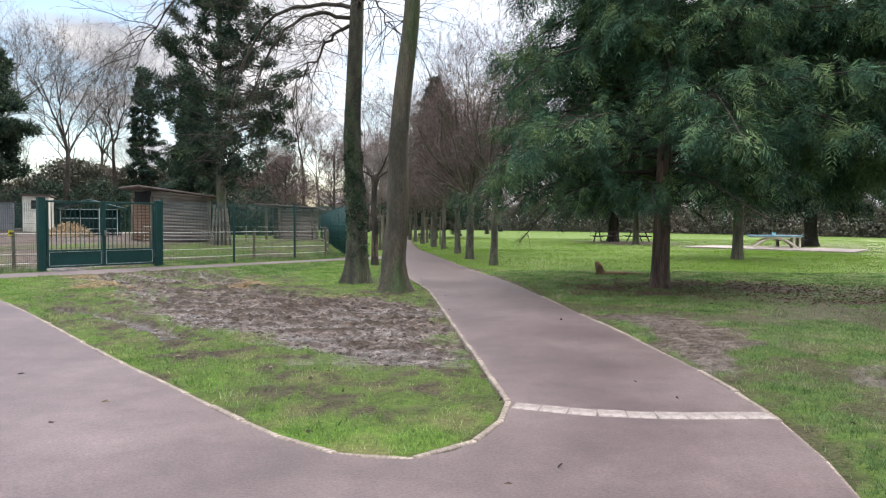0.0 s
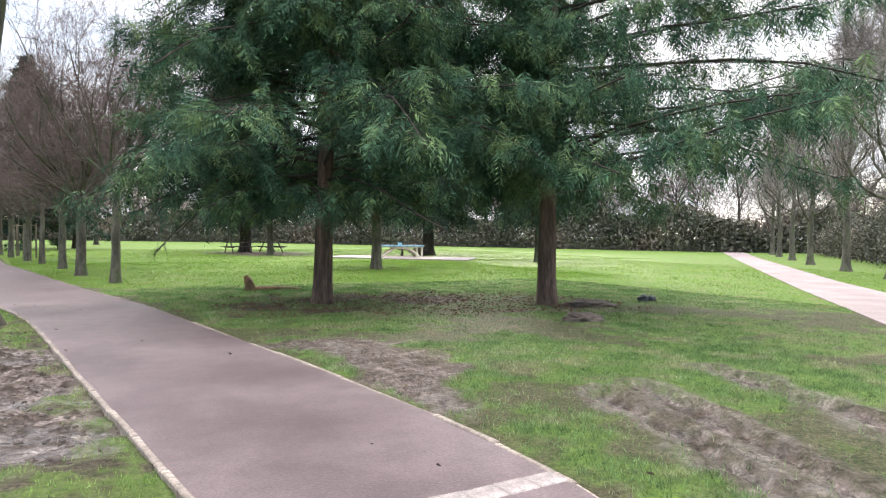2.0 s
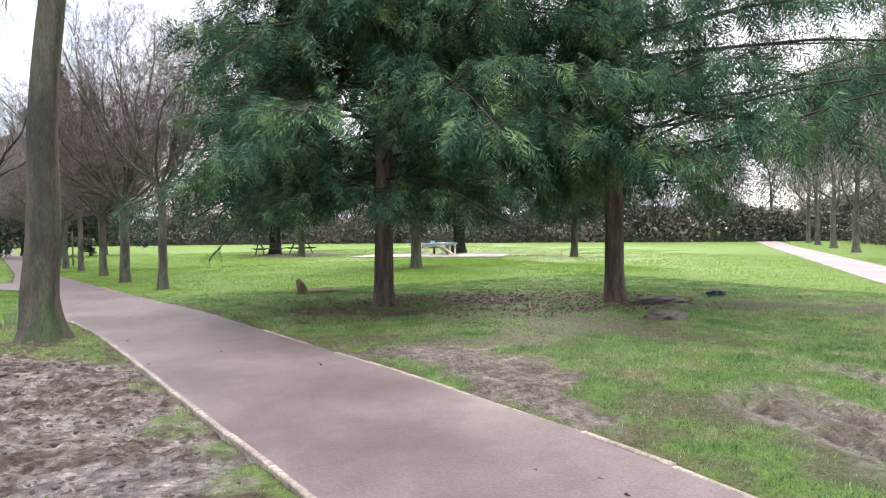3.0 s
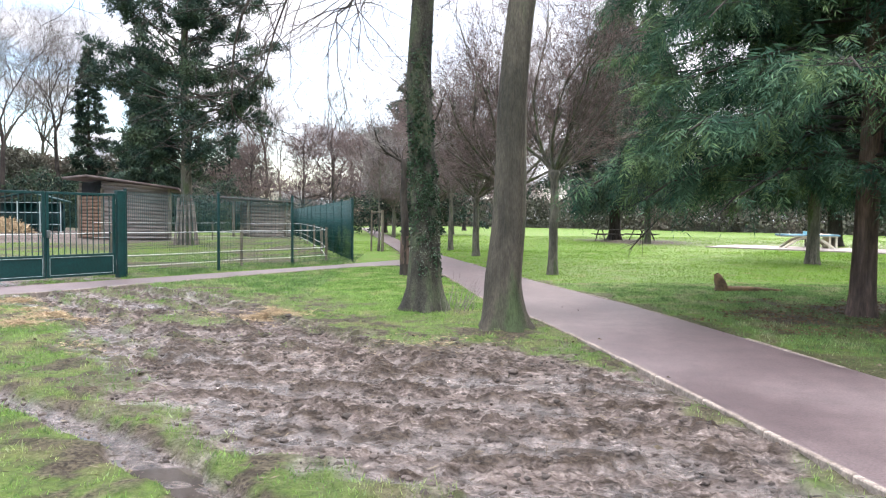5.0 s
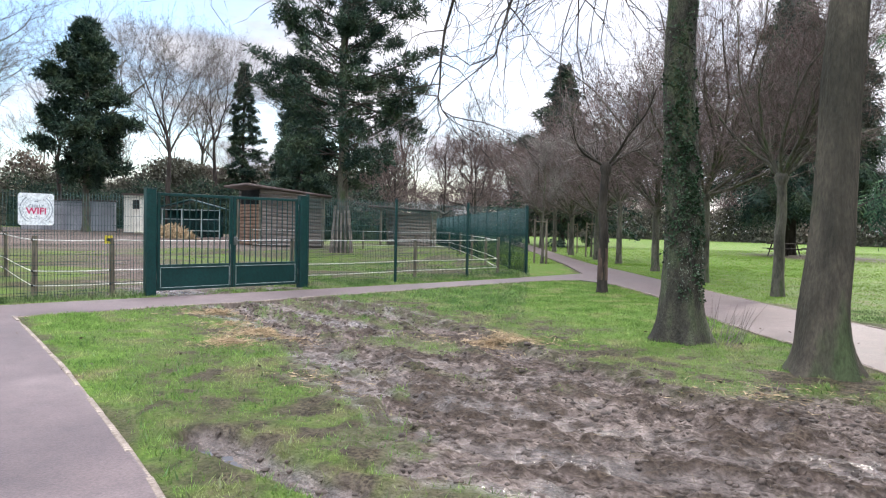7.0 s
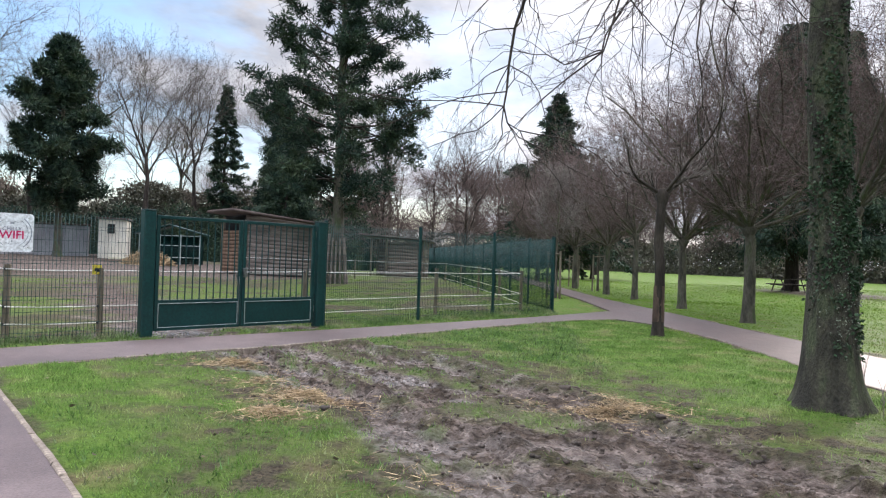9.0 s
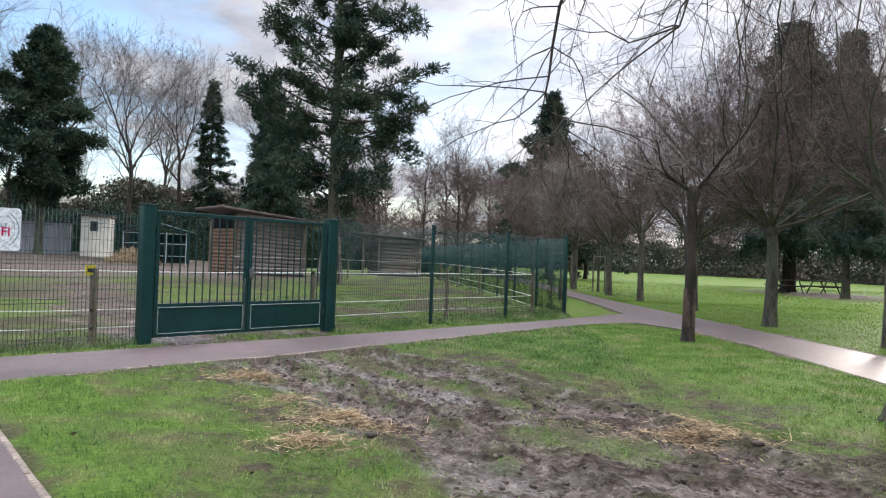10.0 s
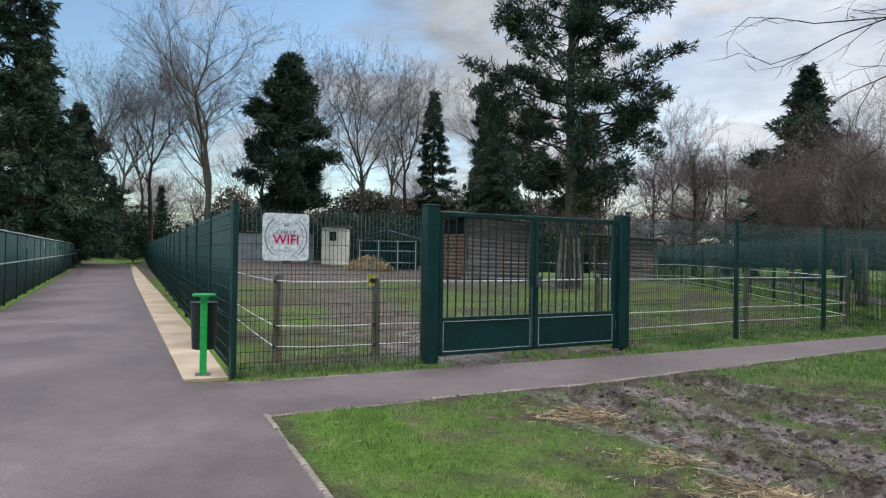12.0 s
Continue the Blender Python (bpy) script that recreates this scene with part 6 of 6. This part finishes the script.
def lump(name, x, y, size, mat, label, category, seed):
    bm = bmesh.new()
    bmesh.ops.create_icosphere(bm, subdivisions=4, radius=1.0)
    for v in bm.verts:
        n = noise.noise(v.co * 1.7 + Vector((seed, 0, 0))) * 0.35 + noise.noise(v.co * 4 + Vector((0, seed, 0))) * 0.25 + noise.noise(v.co * 11 + Vector((0, seed, 5))) * 0.16
        v.co *= 1 + n
        v.co = Vector((v.co.x * size[0], v.co.y * size[1], v.co.z * size[2]))
    me = bpy.data.meshes.new(name)
    bm.to_mesh(me)
    bm.free()
    me.materials.append(mat)
    me.polygons.foreach_set("use_smooth", np.ones(len(me.polygons), bool))
    ob = new(name, me)
    ob.location = (x, y, size[2] * 0.1)
    return tagged(ob, label, category)


lump("dark_clump", 11.15, 12.95, (0.15, 0.10, 0.11), M_BLACK, "small black lump lying on the lawn", "clump", 3)
lump("dark_clump", 11.32, 12.88, (0.10, 0.09, 0.10), M_BLACK, "small black lump lying on the lawn", "clump", 9)
lump("soil_mound", 7.5, 10.7, (0.36, 0.26, 0.12), M_CLOD, "low mound of dug brown soil on the lawn", "mound", 5)
lump("soil_mound", 9.3, 12.6, (0.5, 0.30, 0.10), M_CLOD, "low mound of dug brown soil at the evergreen's foot", "mound", 7)

# ---- straw, clods and grass ----
r = np.random.RandomState(11)


def ground_z(x, y):
    """The sheet's height at places, read from its grid."""
    i = np.clip(np.searchsorted(gx, x) - 1, 0, len(gx) - 2)
    j = np.clip(np.searchsorted(gy, y) - 1, 0, len(gy) - 2)
    return (Z[i, j] + Z[i + 1, j] + Z[i, j + 1] + Z[i + 1, j + 1]) / 4


def at_grid(field, x, y):
    i = np.clip(np.searchsorted(gx, x) - 1, 0, len(gx) - 2)
    j = np.clip(np.searchsorted(gy, y) - 1, 0, len(gy) - 2)
    return field[i, j]


def straw_patch(x, y, rad, n, seed):
    rr = np.random.RandomState(seed)
    q = Quads()
    a, d = rr.uniform(0, 6.283, n), np.abs(rr.normal(size=n)) * rad * 0.55
    px, py = x + np.cos(a) * d * 1.25, y + np.sin(a) * d * 0.8
    pz = ground_z(px, py) + 0.008 + rr.uniform(0, 0.05, n) * np.exp(-d / rad * 1.5)
    dirs = rr.normal(size=(n, 3)) * (1, 1, 0.16)
    q.leaves(np.stack([px, py, pz], 1), dirs, rr.uniform(0.04, 0.15, n), rr.uniform(0.002, 0.004, n), rr)
    tagged(new("straw", q.mesh("straw", M_STRAW)), "loose tan straw scattered on the muddy grass", "straw", kind="stuff")


for x, y, rad, n in ((-7.16, 14.76, 0.5, 2400), (-8.56, 16.4, 0.5, 1200), (-7.3, 14.0, 0.36, 900), (-4.33, 14.9, 0.58, 2600), (-5.7, 12.6, 0.5, 160), (-7.9, 15.4, 0.5, 350), (-1.9, 12.7, 0.8, 220)):
    straw_patch(x, y, rad, n, int(abs(x * 10)))

# standing water, level in the hollows of the mud
def water(name, outline, z, mat=M_WATER):
    ob = sheet(name, outline, z, mat, "shallow muddy rainwater in the ruts", category="puddle")
    return ob


water("puddle", [(-8.8, 17.6), (-8.0, 18.6), (-6.8, 17.5), (-4.6, 14.7), (-2.6, 13.0), (-0.9, 12.2), (-0.3, 10.6), (-0.2, 8.6), (-1.0, 7.2), (-2.2, 8.4), (-3.5, 9.3), (-4.6, 10.7), (-6.4, 14.0)], -0.115)
water("puddle", [(-6.25, 10.75), (-5.95, 11.05), (-4.4, 9.85), (-3.1, 8.7), (-3.0, 8.1), (-3.6, 8.6), (-5.1, 9.9)], -0.085)
water("puddle", [(4.9, 3.7), (5.0, 5.3), (6.8, 5.3), (6.9, 4.0)], -0.085, M_SLURRY)
water("puddle", [(2.9, 2.6), (4.0, 6.3), (4.9, 6.4), (3.7, 2.6)], -0.100, M_SLURRY)

# clods of mud
n = 14000
cx, cy = r.uniform(-9.2, 0.4, n), r.uniform(6.4, 19.2, n)
keep = (at_grid(mud, cx, cy) > 0.6) & (at_grid(path_in, cx, cy) < -0.25)
cx, cy = cx[keep], cy[keep]
q = Quads()
s = 0.006 + 0.022 * r.uniform(0, 1, len(cx)) ** 2 * (1 + (r.uniform(size=len(cx)) > 0.985) * 2.0)
th = np.linspace(0, 2 * np.pi, 6, endpoint=False)
for x, y, k in zip(cx, cy, s):
    z = float(ground_z(np.array([x]), np.array([y]))[0])
    rr = k * r.uniform(0.6, 1.3, (4, 6)) * np.array([[1.0], [1.15], [0.8], [0.15]])
    q.tube([(x, y, z - 0.01), (x, y, z + k * 0.25), (x, y, z + k * 0.5), (x, y, z + k * 0.6)], rr, 6)
tagged(new("mud_clods", q.mesh("mud_clods", M_CLOD)), "clods of churned brown mud", "mud", kind="stuff")


n = 4500
px, py = r.uniform(-9.2, 0.4, n), r.uniform(6.4, 19.2, n)
keep = (at_grid(mud_in, px, py) > -1.2) & (at_grid(path_in, px, py) < -0.1)
px, py = px[keep], py[keep]
q = Quads()
q.leaves(np.stack([px, py, ground_z(px, py) + 0.012], 1), r.normal(size=(len(px), 3)) * (1, 1, 0.15), r.uniform(0.03, 0.13, len(px)), r.uniform(0.002, 0.004, len(px)), r)
tagged(new("dead_grass", q.mesh("dead_grass", M_DEAD)), "dead grass stalks trodden into the mud", "debris", kind="stuff")


def grass(name, box, n, h, w, seed, mat=M_GRASS):
    """Blades where the ground is not mud, soil or path."""
    rr = np.random.RandomState(seed)
    x, y = rr.uniform(box[0], box[1], n), rr.uniform(box[2], box[3], n)
    cover = (1 - at_grid(mud, x, y)) * (1 - at_grid(soil, x, y)) ** 1.35
    tuft = value_noise(x, y, 0.13, 45) * 0.45 + value_noise(x, y, 0.35, 15) * 0.40 + value_noise(x, y, 1.7, 16) * 0.35
    ok = (at_grid(path_in, x, y) < -0.05) & (rr.uniform(size=n) < cover * (0.10 + 1.35 * tuft)) & ~inside(FAR_PATH, x, y)
    x, y, tuft = x[ok], y[ok], tuft[ok]
    m = len(x)
    z = ground_z(x, y)
    a = rr.uniform(0, 6.283, m)
    hh = h * rr.uniform(0.5, 1.3, m) * (0.30 + 1.25 * tuft)
    lean = rr.uniform(0.2, 1.1, m) * hh
    sx, sy = np.cos(a) * w, np.sin(a) * w
    b = rr.uniform(0, 6.283, m)
    v = np.stack([np.stack([x - sx, y - sy, z - 0.004], 1), np.stack([x + sx, y + sy, z - 0.004], 1), np.stack([x + np.cos(b) * lean, y + np.sin(b) * lean, z + hh], 1)], 1)
    ob = new(name, raw_mesh(name, v.reshape(-1, 3), np.arange(m * 3).reshape(-1, 3), mat))
    return tagged(ob, "short green winter lawn grass", "grass", kind="stuff")


grass("grass", (-11.2, 0.8, 4.0, 14.0), 330000, 0.032, 0.0030, 1, M_GRASS_ISLE)
grass("grass", (-11.2, 0.0, 14.0, 26.0), 230000, 0.034, 0.0040, 2, M_GRASS_ISLE)
grass("grass", (1.9, 8.0, 2.0, 11.0), 260000, 0.030, 0.0036, 3)
grass("grass", (8.0, 14.0, 0.0, 11.0), 100000, 0.028, 0.0045, 11)
grass("grass", (1.0, 14.0, 11.0, 20.0), 150000, 0.030, 0.0055, 4)
grass("grass", (-13.0, -4.0, 16.5, 32.0), 70000, 0.05, 0.009, 5)
grass("grass", (-2.0, 18.0, 20.0, 36.0), 110000, 0.028, 0.007, 6, M_GRASS_FAR)
grass("grass", (13.5, 30.0, 4.0, 36.0), 90000, 0.030, 0.008, 8, M_GRASS_FAR)
grass("grass", (-24.0, -4.0, 22.0, 46.0), 90000, 0.032, 0.008, 9, M_GRASS_FAR)
grass("grass", (-4.0, 34.0, 34.0, 62.0), 80000, 0.035, 0.014, 10, M_GRASS_FAR)
grass("grass", (-16.0, 0.0, -8.0, 14.0), 60000, 0.04, 0.008, 7)

# long grass left standing at the fence foot
n = 5200
fs = r.uniform(0, F_LEN, n)
off = r.normal(size=n) * 0.07
bx, by = F0.x + F_DIR.x * fs - F_DIR.y * off, F0.y + F_DIR.y * fs + F_DIR.x * off
keep = (value_noise(fs, fs * 0, 0.6, 44) > 0.32) & ((fs < GATE_A) | (fs > GATE_B))
bx, by = bx[keep], by[keep]
q = Quads()
q.leaves(np.stack([bx, by, ground_z(bx, by) - 0.01], 1), r.normal(size=(len(bx), 3)) * (0.45, 0.45, 0.1) + (0, 0, 1), r.uniform(0.06, 0.20, len(bx)), 0.0035, r)
tagged(new("fence_grass", q.mesh("fence_grass", M_GRASS)), "long grass at the foot of the mesh fence", "grass", kind="stuff")

# ---- fallen leaves and thin shoots ----
n = 420
lx, ly = r.uniform(-10, 3, n), r.uniform(1.5, 17, n)
on_path = at_grid(path_in, lx, ly) > 0
keep = on_path & (r.uniform(size=n) < 0.3) | ~on_path
lx, ly, on_path = lx[keep], ly[keep], on_path[keep]
lz = np.where(on_path, 0.016, ground_z(lx, ly) + 0.02)
q = Quads()
q.leaves(np.stack([lx, ly, lz], 1), r.normal(size=(len(lx), 3)) * (1, 1, 0.08), r.uniform(0.03, 0.07, len(lx)), r.uniform(0.008, 0.02, len(lx)), r)
tagged(new("fallen_leaves", q.mesh("fallen_leaves", M_DEAD)), "brown fallen leaves lying on path and grass", "leaves", kind="stuff")
# needle litter and leaves under the evergreens
n = 9000
lx, ly = r.uniform(1.6, 10.4, n), r.uniform(11.4, 17.0, n)
keep = (at_grid(needles, lx, ly) > r.uniform(0.15, 0.9, n)) & (at_grid(path_in, lx, ly) < -0.1)
lx, ly = lx[keep], ly[keep]
q = Quads()
q.leaves(np.stack([lx, ly, ground_z(lx, ly) + 0.022], 1), r.normal(size=(len(lx), 3)) * (1, 1, 0.1), r.uniform(0.03, 0.09, len(lx)), r.uniform(0.006, 0.016, len(lx)), r)
tagged(new("leaf_litter", q.mesh("leaf_litter", M_STUMP)), "brown needles and leaf litter under the evergreens", "leaves", kind="stuff")
q = Quads()
n = 40
a = r.uniform(-1.2, 1.0, n)
sp = np.stack([-1.98 + np.cos(a) * r.uniform(0.45, 0.75, n), 15.64 + np.sin(a) * r.uniform(0.45, 0.75, n), np.zeros(n)], 1)
twigs(q, sp, np.stack([np.cos(a) * 0.35, np.sin(a) * 0.35, np.ones(n)], 1) + r.normal(size=(n, 3)) * 0.15, r.uniform(0.25, 0.6, n), 0.004, r)
tagged(new("trunk_shoots", q.mesh("trunk_shoots", M_TWIG_GREY)), "thin bare shoots at the tall tree's foot", "shoots", kind="stuff")

# ---- edging stones and the row of slabs across the path ----
edging = thing("path_edging", (0, 0, 0), "pale worn concrete edging along the path", "edging", kind="structure")
stone = bpy.data.meshes.new("edging_stone")
bm = block((0, 0, 0), (1.0, 0.048, 0.12), 0.008)
bm.to_mesh(stone)
bm.free()
stone.materials.append(M_KERB)
rs = random.Random(2)
for chain in (WALK_RIGHT, [(0.63, 5.4)] + A_LEFT, GATE_NEAR + WALK_RIGHT[:1], A_RIGHT[:11], GATE_FAR[:3]):
    for x, y, a, ln in along(chain, 0.5 if chain is WALK_RIGHT else 0.8):
        ob = new("edging_stone", stone)
        ob.parent = edging
        ob.matrix_basis = Matrix.Translation((x, y, -0.041 + rs.uniform(-0.012, 0.008))) @ Matrix.Rotation(a + rs.uniform(-0.012, 0.012), 4, "Z") @ Matrix.Diagonal((ln * 0.994, 1, 1, 1))
slab_row = thing("slab_row", (0, 0, 0), "row of pale paving slabs across the path", "paving", kind="structure")
slab_mesh = bpy.data.meshes.new("paving_slab")
bm = block((0, 0, 0), (0.196, 0.17, 0.06), 0.006)
bm.to_mesh(slab_mesh)
bm.free()
slab_mesh.materials.append(M_SLAB)
for x, y, a, ln in along([(0.66, 5.32), (1.2, 5.13), (1.74, 5.07), (2.49, 5.11)], 0.2):
    ob = new("paving_slab", slab_mesh)
    ob.parent = slab_row
    ob.matrix_basis = Matrix.Translation((x, y, -0.012 + rs.uniform(-0.003, 0.003))) @ Matrix.Rotation(a, 4, "Z") @ Matrix.Diagonal((ln / 0.2, 1, 1, 1))
